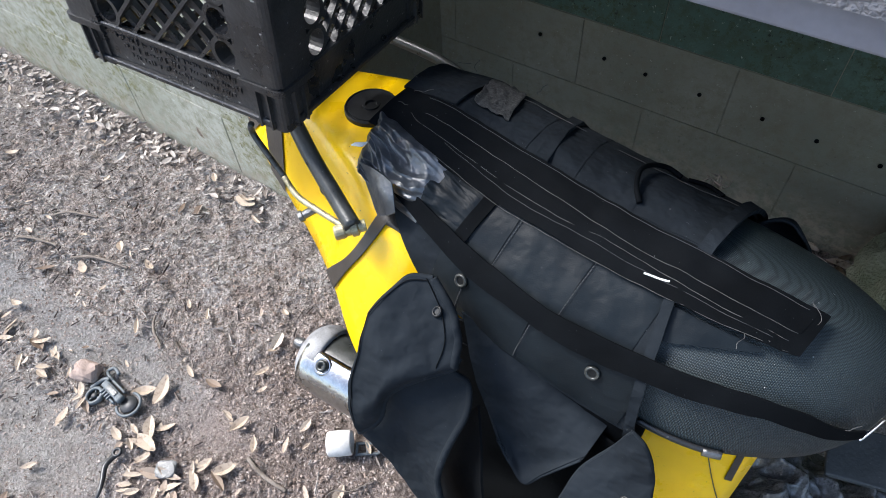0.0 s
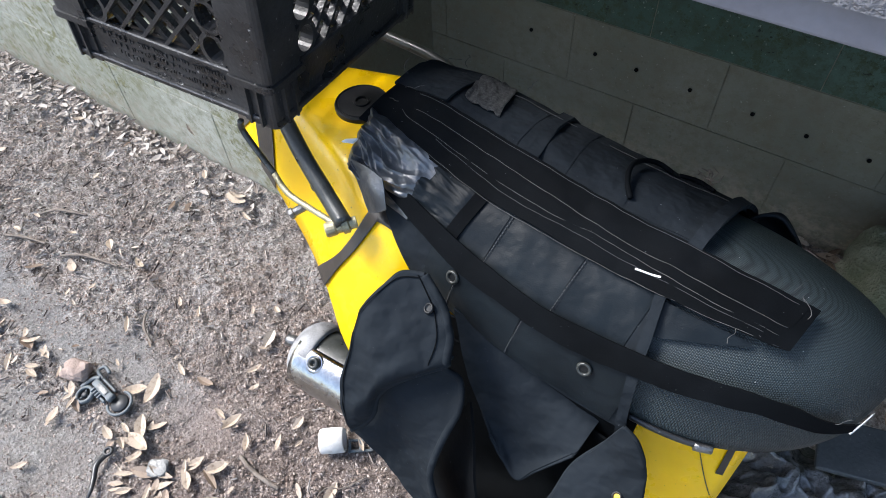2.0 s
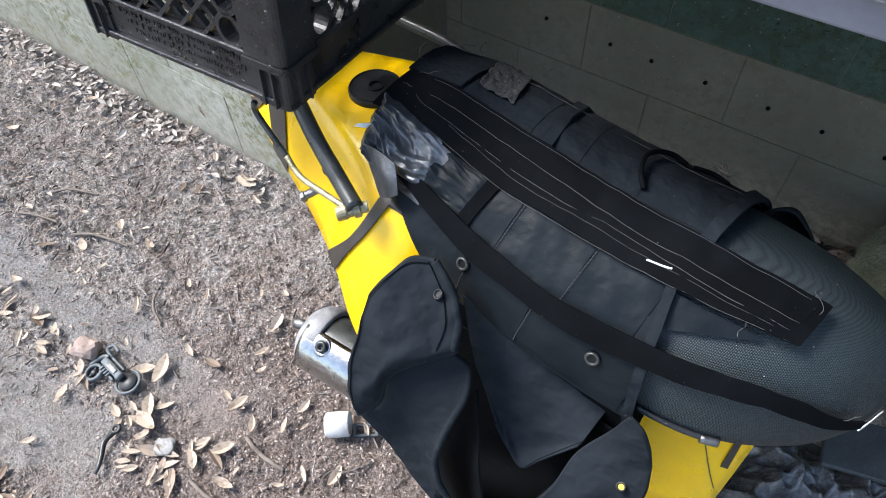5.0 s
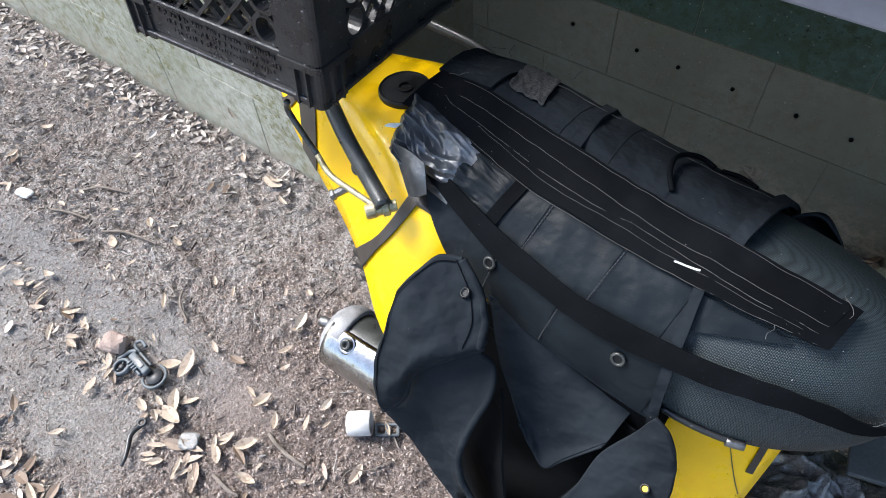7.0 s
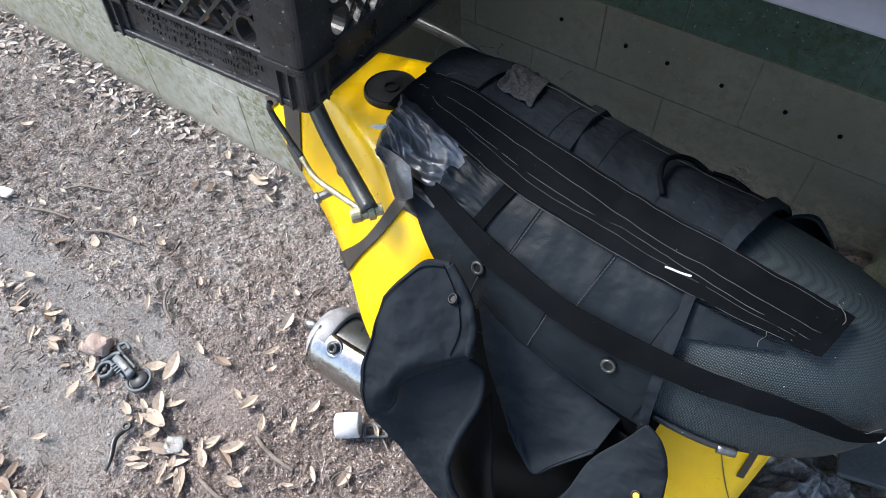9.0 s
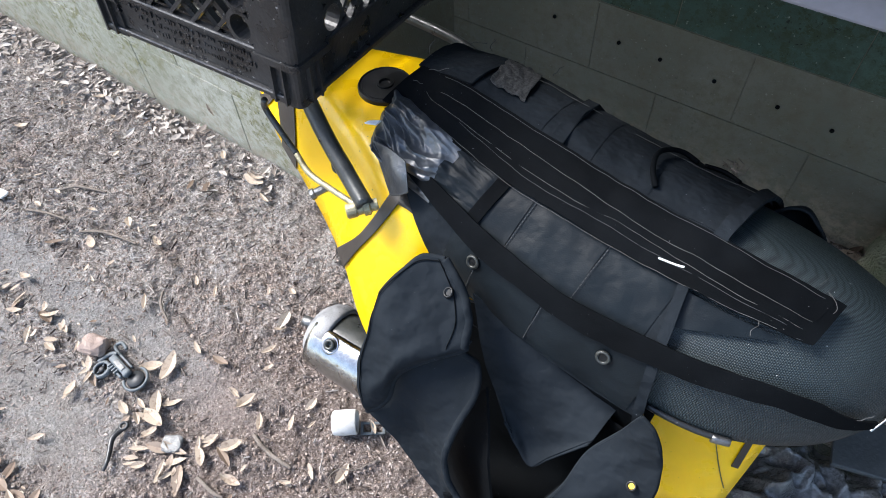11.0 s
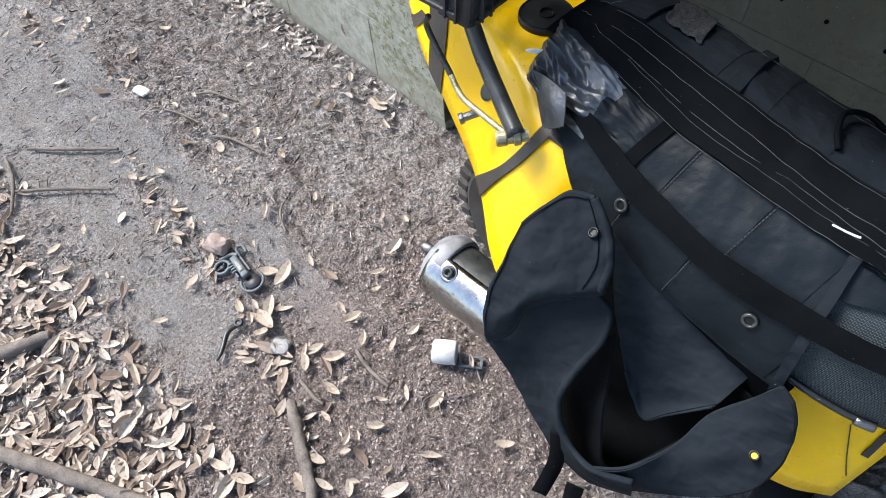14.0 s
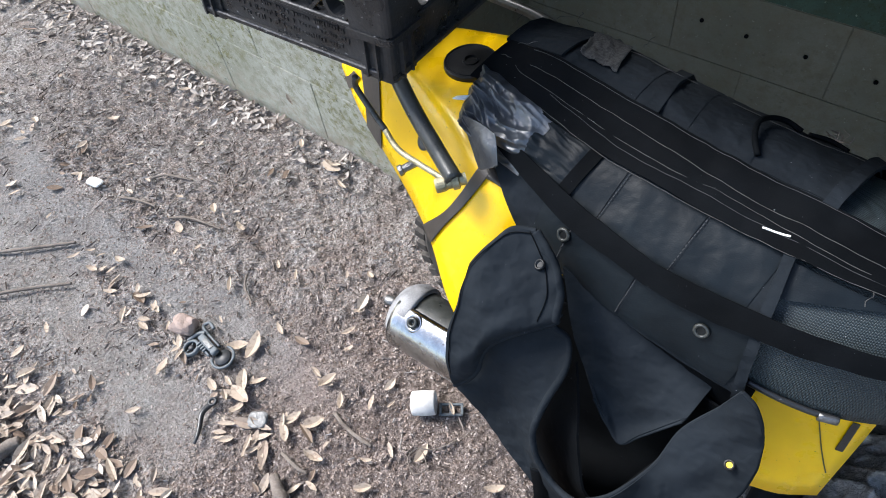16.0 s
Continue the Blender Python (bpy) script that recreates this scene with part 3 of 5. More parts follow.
ROD = [(-0.571, 0.390, 0.790), (-0.577, 0.393, 0.765), (-0.524, 0.382, 0.725), (-0.493, 0.372, 0.712), (-0.449, 0.368, 0.710), (-0.403, 0.366, 0.708)]


def build_rack():
    """Grab rails and the stays under the crate."""
    for name, pts, r, mat, lab in (
            ("grab_rail", [(-0.70, 0.475, 0.806), (-0.62, 0.455, 0.802), (-0.555, 0.440, 0.786), (-0.49, 0.410, 0.755), (-0.430, 0.385, 0.728), (-0.392, 0.368, 0.716)], 0.0115, BLACKSTEEL, "black painted steel rail"),
            ("grab_rail", [(-0.72, 0.70, 0.74), (-0.66, 0.735, 0.715), (-0.62, 0.75, 0.70), (-0.518, 0.742, 0.70), (-0.46, 0.735, 0.69)], 0.009, BLACKSTEEL, "black painted steel rail"),
            ("rack_bar", [(-0.80, 0.475, 0.8165), (-0.54, 0.475, 0.8078)], 0.009, BLACKSTEEL, ""),
            ("rack_bar", [(-0.80, 0.640, 0.8063), (-0.54, 0.640, 0.7976)], 0.009, BLACKSTEEL, ""),
            ("rack_bar", [(-0.66, 0.44, 0.8140), (-0.66, 0.68, 0.7990)], 0.009, BLACKSTEEL, ""),
            ("rack_post", [(-0.68, 0.56, 0.69), (-0.68, 0.56, 0.806)], 0.014, BLACKSTEEL, ""),
            ("stay_rod", [ROD[0], ROD[1], ROD[2]], 0.0044, BLACKSTEEL, "black painted end of the stay rod"),
            ("stay_rod", [ROD[2], ROD[3], ROD[4], ROD[5]], 0.0042, BRASS, "thin tarnished metal stay rod")):
        bm = bmesh.new()
        tube(bm, curve_points(pts, 28) if len(pts) > 2 else pts, r, 12)
        under(part(name, bm, mat, SCOOTER, lab, True), SCOOTER)
    bm = bmesh.new()
    lathe(bm, [(0.0, 0), (0.0085, 0), (0.010, 0.002), (0.010, 0.013), (0.0085, 0.015), (0.0085, 0.022), (0.0115, 0.023), (0.0115, 0.031), (0.008, 0.033), (0.008, 0.042), (0.0, 0.042)],
          axis_pose((-0.412, 0.352, 0.705), (0.62, 0.70, 0.10)), 16)
    under(part("clamp_bolt", bm, BRASS, SCOOTER, "brass coloured clamp bolt"), SCOOTER)
    bm = bmesh.new()
    lathe(bm, [(0.0, 0), (0.008, 0), (0.008, 0.006), (0.006, 0.007), (0.006, 0.028), (0.0, 0.028)], axis_pose((-0.49, 0.362, 0.680), (0.5, 0.75, 0.25)), 8)
    under(part("bolt", bm, DULLMETAL, SCOOTER), SCOOTER)


build_rack()


def build_wheel():
    c = Vector((-0.440, 0.575, 0.235))
    bm = bmesh.new()
    m = axis_pose(c, (0, 1, 0))
    lathe(bm, [(0.125, -0.045), (0.150, -0.058), (0.195, -0.060), (0.218, -0.046), (0.226, -0.02), (0.228, 0.0), (0.226, 0.02), (0.218, 0.046), (0.195, 0.060), (0.150, 0.058), (0.125, 0.045), (0.125, -0.045)], m, 56)
    for k in range(34):
        for s in (-1, 0, 1):
            a = 2 * math.pi * (k + 0.5 * (s == 0)) / 34
            q = Matrix.Translation(c) @ Matrix.Rotation(a, 4, "Y")
            b2 = bmesh.new()
            w = 0.016 if s else 0.02
            box(b2, -0.011, 0.011, s * 0.040 - w, s * 0.040 + w, 0.205 if s else 0.22, 0.232 if s else 0.237, 0.002)
            b2.transform(q)
            me = bpy.data.meshes.new("t")
            b2.to_mesh(me)
            b2.free()
            bm.from_mesh(me)
            bpy.data.meshes.remove(me)
    wheel = under(part("rear_wheel", bm, RUBBER, SCOOTER, "knobbly black tyre"), SCOOTER)
    bm = bmesh.new()
    lathe(bm, [(0.0, -0.03), (0.05, -0.03), (0.11, -0.02), (0.124, -0.046), (0.126, -0.046), (0.126, 0.046), (0.11, 0.02), (0.0, 0.03)], m, 32)
    part("rim", bm, DULLMETAL, wheel).matrix_parent_inverse = wheel.matrix_world.inverted()


build_wheel()


def build_muffler():
    a, b = Vector((-0.520, 0.335, 0.318)), Vector((-0.26, 0.345, 0.318))
    d = (b - a).normalized()
    L = (b - a).length
    m = axis_pose(a, d)
    bm = bmesh.new()
    lathe(bm, [(0.0, -0.012), (0.030, -0.012), (0.046, -0.004), (0.053, 0.008), (0.055, 0.02), (0.056, L), (0.05, L + 0.015), (0.0, L + 0.02)], m, 36)
    can = under(part("muffler", bm, BLACKSTEEL, SCOOTER, "black exhaust canister with a chrome heat shield", True), SCOOTER)
    side = Vector((0, 0, 1)) - d * d.z
    near = d.cross(side).normalized()
    if near.y > 0:
        near = -near
    side = side.normalized()

    def shell(s, ang, r):
        return a + d * s + (near * math.cos(ang) + side * math.sin(ang)) * r
    bm = bmesh.new()
    n, k = 30, 18
    solid_sheet(bm, [[shell(0.004 + (L - 0.004) * i / n, radians(-60 + 138 * j / k), 0.0595 + 0.004 * math.sin(math.pi * j / k)) for j in range(k + 1)] for i in range(n + 1)], 0.0018)
    part("heat_shield", bm, CHROME, can, "polished chrome heat shield, streaked", True).matrix_parent_inverse = can.matrix_world.inverted()
    bm = bmesh.new()
    lathe(bm, [(0.0, -0.02), (0.02, -0.02), (0.047, -0.012), (0.058, 0.0), (0.0632, 0.012), (0.0632, 0.030), (0.0615, 0.033), (0.056, 0.034)], m, 36)
    part("end_cap", bm, CASTCAP, can, "dull cast metal end cap", True).matrix_parent_inverse = can.matrix_world.inverted()
    bm = bmesh.new()
    p = a + side * 0.015 - d * 0.01
    lathe(bm, [(0.0, 0), (0.010, 0), (0.010, 0.032), (0.007, 0.034), (0.007, 0.02), (0.0, 0.02)], axis_pose(p, -d + near * 0.2), 16)
    part("outlet", bm, DULLMETAL, can, "", True).matrix_parent_inverse = can.matrix_world.inverted()
    ang = radians(58)
    p, nn = shell(0.050, ang, 0.060), near * math.cos(ang) + side * math.sin(ang)
    bm = bmesh.new()
    lathe(bm, [(0.0, -0.002), (0.017, -0.002), (0.017, 0.002), (0.0145, 0.0045), (0.012, 0.003), (0.0, 0.003)], axis_pose(p, nn), 26)
    part("washer", bm, CHROME, can, "", True).matrix_parent_inverse = can.matrix_world.inverted()
    bm = bmesh.new()
    lathe(bm, [(0.0105, 0.003), (0.010, 0.009), (0.008, 0.010), (0.0045, 0.010), (0.0045, 0.004), (0.0, 0.004)], axis_pose(p, nn), 20)
    part("bolt", bm, BLACKSTEEL, can, "", True).matrix_parent_inverse = can.matrix_world.inverted()


build_muffler()


def build_underbody():
    bm = bmesh.new()
    box(bm, -0.36, 0.14, 0.46, 0.69, 0.30, 0.60, 0.03)
    under(part("underbody", bm, BLACKPL, SCOOTER, "dark plastic inner body"), SCOOTER)
    bm = bmesh.new()
    box(bm, -0.46, 0.02, 0.40, 0.49, 0.15, 0.31, 0.03)
    under(part("engine", bm, DULLMETAL, SCOOTER, "grey cast engine and drive casing"), SCOOTER)
    bm = bmesh.new()
    box(bm, 0.10, 0.62, 0.40, 0.665, 0.19, 0.225, 0.012)
    under(part("footboard", bm, BLACKPL, SCOOTER, "dark plastic footboard"), SCOOTER)
    for y in (0.47, 0.68):
        bm = bmesh.new()
        tube(bm, curve_points([(-0.12, y, 0.32), (-0.10, y - 0.01, 0.15), (-0.09, y - 0.02, 0.012), (-0.03, y - 0.02, 0.006)], 12), 0.012, 10)
        under(part("stand_leg", bm, BLACKSTEEL, SCOOTER), SCOOTER)


build_underbody()

# seat: x, middle, half width, crown height, drop to the edge
SEAT = [(-0.45, 0.567, 0.132, 0.775, 0.10), (-0.35, 0.557, 0.152, 0.79, 0.13), (-0.20, 0.542, 0.164, 0.785, 0.155),
        (-0.05, 0.534, 0.167, 0.775, 0.16), (0.08, 0.534, 0.160, 0.765, 0.16), (0.17, 0.542, 0.125, 0.745, 0.14), (0.23, 0.555, 0.073, 0.71, 0.10), (0.258, 0.56, 0.012, 0.665, 0.03)]


def seat(x, v, lift=0.0):
    """Point on the seat; v from the near edge (-1) over the crown (0) to the far edge (1), beyond -1 hanging down."""
    yc, hw, zt, dr = smooth_keys(SEAT, x)
    a = abs(v)
    q = min(a, 1.0) * math.pi / 2
    y, z = hw * math.sin(q), zt - dr * (1 - math.cos(q)) ** 0.9
    z -= max(a - 1, 0) * 0.25
    out = math.sin(q)
    return Vector((x, yc + math.copysign(y + lift * out, v), z + lift * (1 - 0.6 * out)))


def build_seat():
    bm = bmesh.new()
    n, m = 80, 40
    rows = [[seat(-0.45 + 0.707 * i / n, -0.91 + 2.03 * j / m) for j in range(m + 1)] for i in range(n + 1)]
    vs = grid_faces(bm, rows)
    bm.faces.new([r[0] for r in vs] + [r[-1] for r in vs[::-1]])
    bm.faces.new([v for v in vs[0]][::-1])
    bmesh.ops.recalc_face_normals(bm, faces=bm.faces[:])
    under(part("seat", bm, SEATSKIN, SCOOTER, "black dimpled vinyl saddle", True), SCOOTER)


build_seat()


def build_seat_trim():
    bm = bmesh.new()
    line = [seat(0.018 + 0.095 * k / 20, -0.905) + Vector((0, -0.002, 0.0)) for k in range(21)]
    tube(bm, line, 0.0032, 8, flat=1.3)
    under(part("seat_trim", bm, BLACKPL, SCOOTER, "black edge trim under the seat", True), SCOOTER)
    bm = bmesh.new()
    tube(bm, [p + Vector((0, -0.002, -0.001)) for p in line[-5:]], 0.0042, 8, flat=1.4)
    under(part("trim_tape", bm, DULLMETAL, SCOOTER, "torn silver tape on the trim", True), SCOOTER)
    bm = bmesh.new()
    lathe(bm, [(0.0, 0.0), (0.013, 0.0), (0.014, 0.002), (0.010, 0.003), (0.0, 0.003)], axis_pose(fairing(-0.505, -0.70, 0.0), (-0.2, -0.75, 0.6)), 20)
    under(part("grommet", bm, BLACKPL, SCOOTER, "black rubber grommet"), SCOOTER)


build_seat_trim()


# ---- seat cover sewn from black panels ----
COVER = holder("seat_cover", (-0.15, 0.53, 0.78), "home-sewn black canvas seat cover with straps over the scooter seat", "seat cover")


def cover(x, v, lift=0.0):
    far = min(max((v - 0.25) / 0.5, 0.0), 1.0) * min(max((0.06 - x) / 0.06, 0.0), 1.0)
    p = seat(x, v, 0.006 + lift + 0.009 * far)
    p.z += 0.0035 * wob(x, v * 0.2, 16.0, 2.0) + 0.002 * wob(x, v * 0.2, 45.0, 7.0)
    return p


def cover_piece(name, corners, mat, lift, thick=0.003, label="", nu=40, nv=10):
    ob = under(part(name, surface_strip(cover, corners, thick, lift, nu, nv), mat, COVER, label, True), COVER)
    ob.data.set_sharp_from_angle(angle=radians(40))
    return ob


cover_piece("base_panel", ((-0.44, -0.30), (-0.005, -0.30), (0.022, -1.02), (-0.30, -1.02)), CANVAS, 0.0, 0.003, "plain black canvas", 60, 20)
cover_piece("far_panel", ((-0.36, 1.08), (0.05, 1.08), (0.004, -0.10), (-0.36, -0.10)), CANVAS, 0.0, 0.003, "plain black canvas", 60, 24)
cover_piece("far_end_panel", ((-0.470, 0.95), (-0.362, 0.95), (-0.352, -0.02), (-0.446, -0.02)), CANVAS, 0.006, 0.003, "worn black canvas end panel with frayed edges", 30, 20)
for x0, x1 in ((-0.287, -0.196), (-0.192, -0.096), (-0.092, -0.008)):
    cover_piece("upper_panel", ((x0, -0.31), (x1, -0.31), (x1 - 0.012, -0.62), (x0 - 0.012, -0.62)), VINYL, 0.003, 0.0012, "smooth black vinyl panel", 16, 10)
for x0, x1 in ((-0.275, -0.231), (-0.227, -0.135), (-0.131, 0.010)):
    cover_piece("lower_panel", ((x0, -0.66), (x1, -0.66), (x1 - 0.010, -1.0), (x0 - 0.010, -1.0)), VINYL, 0.003, 0.0012, "smooth black vinyl panel", 16, 10)
for x0, x1, d in ((-0.345, -0.238, 0.012), (-0.216, -0.166, 0.016), (-0.162, -0.088, 0.012), (-0.084, 0.0, 0.03)):
    cover_piece("far_pocket", ((x0 - d, 0.90), (x1 - (d if x1 < -0.01 else -0.04), 0.90), (x1, -0.06), (x0, -0.06)), CANVAS, 0.0025, 0.0016, "black canvas pocket", 20, 16)
cover_piece("top_strap", ((-0.455, -0.34), (0.130, -0.31), (0.140, -0.11), (-0.435, -0.035)), WEBBING, 0.009, 0.004, "wide black hook-and-loop strap with frayed end", 70, 14)
cover_piece("top_strap", ((-0.385, -0.145), (0.122, -0.225), (0.130, -0.125), (-0.40, -0.05)), WEBBING, 0.0125, 0.0015, "upper layer of the black strap", 60, 8)
STRAP_TOP = [(-0.395, -0.49), (-0.35, -0.514), (-0.269, -0.546), (-0.202, -0.563), (-0.128, -0.583), (-0.061, -0.565), (0.002, -0.546), (0.091, -0.515), (0.147, -0.523), (0.185, -0.57), (0.226, -0.66)]
STRAP_LOW = [(-0.408, -0.55), (-0.365, -0.58), (-0.312, -0.628), (-0.227, -0.680), (-0.169, -0.685), (-0.118, -0.690), (-0.061, -0.68), (0.009, -0.64), (0.100, -0.603), (0.156, -0.611), (0.226, -0.72)]
strap = under(part("side_strap", ribbon(cover, STRAP_TOP, STRAP_LOW, 0.003, 0.0125, 90, 6), WEBBING, COVER, "narrow black webbing strap", True), COVER)
strap.data.set_sharp_from_angle(angle=radians(40))
cover_piece("hem", ((-0.012, -0.31), (0.012, -1.04), (0.024, -1.04), (0.0, -0.31)), CANVAS, 0.006, 0.005, "", 30, 3)
cover_piece("far_hem", ((-0.006, -0.10), (0.044, 1.08), (0.060, 1.08), (0.010, -0.10)), CANVAS, 0.006, 0.007, "", 30, 3)
cover_piece("far_band", ((-0.252, 0.98), (-0.234, 0.98), (-0.204, -0.06), (-0.222, -0.06)), CANVAS, 0.005, 0.006, "", 24, 4)


def sew(points, mat=STITCH, lift=0.0135, r=0.0004, name="seam_thread"):
    """Thin thread lying on the cover along (x, v) points, here and there sunk in."""
    pts = curve_points([Vector((x, v, 0)) for x, v in points], 60)
    bm = bmesh.new()
    tube(bm, [cover(p.x, p.y + 0.002 * wob(p.x, 0.0, 30.0, 3.0), lift + 0.0007 * wob(p.x, p.y, 40.0, 5.0)) for p in pts], r, 5)
    under(part(name, bm, mat, COVER, "", True), COVER)


sew([(-0.44, 0.33), (-0.37, 0.36), (-0.30, 0.33), (-0.20, 0.33)], lift=0.009)
sew([(-0.15, 0.33), (-0.05, 0.34), (0.02, 0.36)], lift=0.005)


def build_velcro():
    rows = []
    for i in range(29):
        a = i / 28
        line = []
        for j in range(29):
            b = j / 28
            x = -0.338 + 0.058 * a - 0.030 * b + 0.002 * wob(a, b, 4.0, 2.0)
            v = 0.06 + 0.40 * b + 0.012 * wob(b, a, 4.0, 6.0)
            line.append(cover(x, v, 0.006 + 0.004 * max(0, 1 - 2.4 * abs(wob(a, b, 2.6, 3.0))) + 0.002 * wob(a, b, 12.0, 1.0)))
        rows.append(line)
    bm = bmesh.new()
    solid_sheet(bm, rows, 0.0015)
    under(part("velcro_patch", bm, GREYVEL, COVER, "worn fuzzy grey velcro patch", True), COVER)


build_velcro()
cover_piece("vinyl_patch", ((-0.003, -0.33), (0.095, -0.33), (0.098, -0.345), (0.005, -0.475)), VINYL, 0.001, 0.001, "shiny black tape patch", 20, 10)
cover_piece("tab", ((-0.042, -0.277), (-0.014, -0.264), (-0.014, -0.2575), (-0.042, -0.2705)), WHITE, 0.014, 0.0015, "small white tab", 6, 2)
cover_piece("torn_tape", ((0.230, -0.82), (0.243, -0.74), (0.2455, -0.765), (0.2325, -0.85)), WHITE, 0.006, 0.001, "torn white tape edge", 8, 3)
# sewn lines
sew([(-0.44, -0.25), (-0.398, -0.285), (-0.24, -0.334), (-0.075, -0.322), (0.12, -0.305)], lift=0.0136)
sew([(-0.40, -0.18), (-0.36, -0.215), (-0.177, -0.250), (-0.086, -0.228), (0.02, -0.255), (0.115, -0.265)], lift=0.0136)
sew([(-0.38, -0.147), (-0.25, -0.166), (-0.139, -0.188), (-0.01, -0.207), (0.12, -0.228)], lift=0.0140)
sew([(-0.33, -0.235), (-0.20, -0.278), (-0.10, -0.262), (0.10, -0.280)], BLACKSTITCH, 0.0136)
sew([(-0.39, -0.06), (-0.28, -0.075), (-0.15, -0.088), (0.0, -0.105), (0.12, -0.128)], BLACKSTITCH, 0.0145)
for k in range(26):
    x = -0.16 + 0.36 * random.random()
    v = smooth_keys(STRAP_TOP, x)[0] - 0.004
    cover_piece("stitching", ((x, v - 0.002), (x + random.uniform(0.002, 0.009), v - 0.002), (x + 0.004, v + 0.001), (x, v + 0.001)), STITCH, 0.0122, 0.0006, "", 2, 1)
for xa, va, xb, vb in ((-0.193, -0.32, -0.206, -0.60), (-0.094, -0.32, -0.108, -0.60), (-0.288, -0.32, -0.30, -0.58), (-0.229, -0.68, -0.240, -0.98), (-0.133, -0.68, -0.145, -0.98)):
    n = 16
    for i in range(n):
        f, g = i / n, (i + 0.62) / n
        dx = 0.0011 if abs(xb - xa) < 0.05 else 0.0
        dv = 0.0 if dx else 0.006
        cover_piece("stitching", ((xa + (xb - xa) * f, va + (vb - va) * f), (xa + (xb - xa) * g, va + (vb - va) * g), (xa + (xb - xa) * g + dx, va + (vb - va) * g + dv), (xa + (xb - xa) * f + dx, va + (vb - va) * f + dv)), BLACKSTITCH, 0.0058 if dx else 0.0062, 0.0008, "", 2, 1)


def crumple(a, b):
    """Height of the gathered pleats that run along the tape, wilder at the knotted end."""
    wild = 1 - ease(0.30, 0.85, a)
    u = b + (0.06 + 0.16 * wild) * wob(a, b, 2.4, 2.0)
    crease = lambda n: max(0.0, 1 - 2.6 * abs(n))
    pleat = crease(wob(0.9 * a, 3.3 * u, 1.0, 4.0)) + 0.45 * crease(wob(1.6 * a, 7.5 * u, 1.0, 9.0))
    facet = crease(wob(a + 0.6 * b, b - 0.5 * a, 2.6, 7.0)) + 0.45 * crease(wob(a - 0.8 * b, b, 5.5, 3.0))
    return 0.013 * pleat * (0.35 + 0.65 * wild) * (1 - 0.7 * ease(0.75, 1.0, a)) + 0.012 * wild * facet + 0.0008 * crease(wob(6.0 * a, 14.0 * u, 1.0, 6.0)) + 0.0012 * wob(a, b, 14.0, 3.0)


def crumpled_sheet(a0, a1, lift, high, nu, nv):
    """Gathered sheet on the cover from the knot (a = 0) to the binding (a = 1)."""
    rows = []
    for i in range(nu + 1):
        a = a0 + (a1 - a0) * i / nu
        line = []
        for j in range(nv + 1):
            b = j / nv
            ragged = 0.008 * wob(b, a, 6.0, 4.0) * (1 - a)
            x = (-0.447 + 0.004 * b) * (1 - a) + (-0.240 - 0.020 * b) * a + ragged
            v = (-0.235 - 0.40 * b) * (1 - a) + (-0.335 - 0.285 * b) * a - 0.03 * math.sin(3.1 * a) * b
            e = i / nu
            edge = min(1, 6 * e + 0.2, 6 * (1 - e) + 0.1, 7 * b + 0.1, 7 * (1 - b) + 0.1) * (1 - 0.75 * ease(0.62, 0.82, b) * ease(0.15, 0.35, a))
            line.append(cover(x + 0.02 * (1 - a) * wob(b, 0.3, 5.0, 8.0) * ease(0.6, 1.0, e), v, lift + high * crumple(a, b) * edge))
        rows.append(line)
    bm = bmesh.new()
    solid_sheet(bm, rows, 0.0012)
    return bm


def build_tape():
    for name, bm, mat, label in (("crumpled_tape", crumpled_sheet(0.0, 0.66, 0.008, 1.0, 90, 100), TAPE, "gathered shiny black duct tape"),
                                 ("worn_panel", crumpled_sheet(0.45, 1.0, 0.0055, 0.8, 70, 90), VINYL, "creased black vinyl panel")):
        under(part(name, bm, mat, COVER, label, True), COVER).data.set_sharp_from_angle(angle=radians(38))
    cover_piece("binding", ((-0.248, -0.31), (-0.230, -0.31), (-0.250, -0.60), (-0.268, -0.60)), WEBBING, 0.006, 0.002, "", 8, 20)
    rows = patch([[(-0.430, 0.440, 0.752), (-0.392, 0.429, 0.766), (-0.359, 0.420, 0.768)], [(-0.401, 0.419, 0.735), (-0.372, 0.410, 0.752), (-0.350, 0.410, 0.755)], [(-0.374, 0.401, 0.715), (-0.356, 0.399, 0.728), (-0.344, 0.402, 0.738)]], 24, 24)
    for r in rows:
        for p in r:
            p += Vector((-0.1, -0.5, 0.8)) * (0.004 + 0.004 * wob(p.x, p.y, 45.0, 1.0))
    bm = bmesh.new()
    solid_sheet(bm, rows, 0.0012)
    under(part("tape_end", bm, TAPE, COVER, "loose end of shiny tape", True), COVER)
    bm = bmesh.new()
    tube(bm, [p + Vector((0, -0.001, 0.001)) for p in rows[-1]], 0.0008, 5)
    under(part("frayed_edge", bm, GREYVEL, COVER, "pale frayed tape edge", True), COVER)
    bm = bmesh.new()
    rows = patch([[(-0.456, 0.461, 0.757), (-0.438, 0.466, 0.763)], [(-0.459, 0.455, 0.756), (-0.440, 0.457, 0.761)]], 4, 4)
    solid_sheet(bm, rows, 0.002)
    under(part("tape_tab", bm, WHITE, COVER, "torn white tape corner"), COVER)


build_tape()


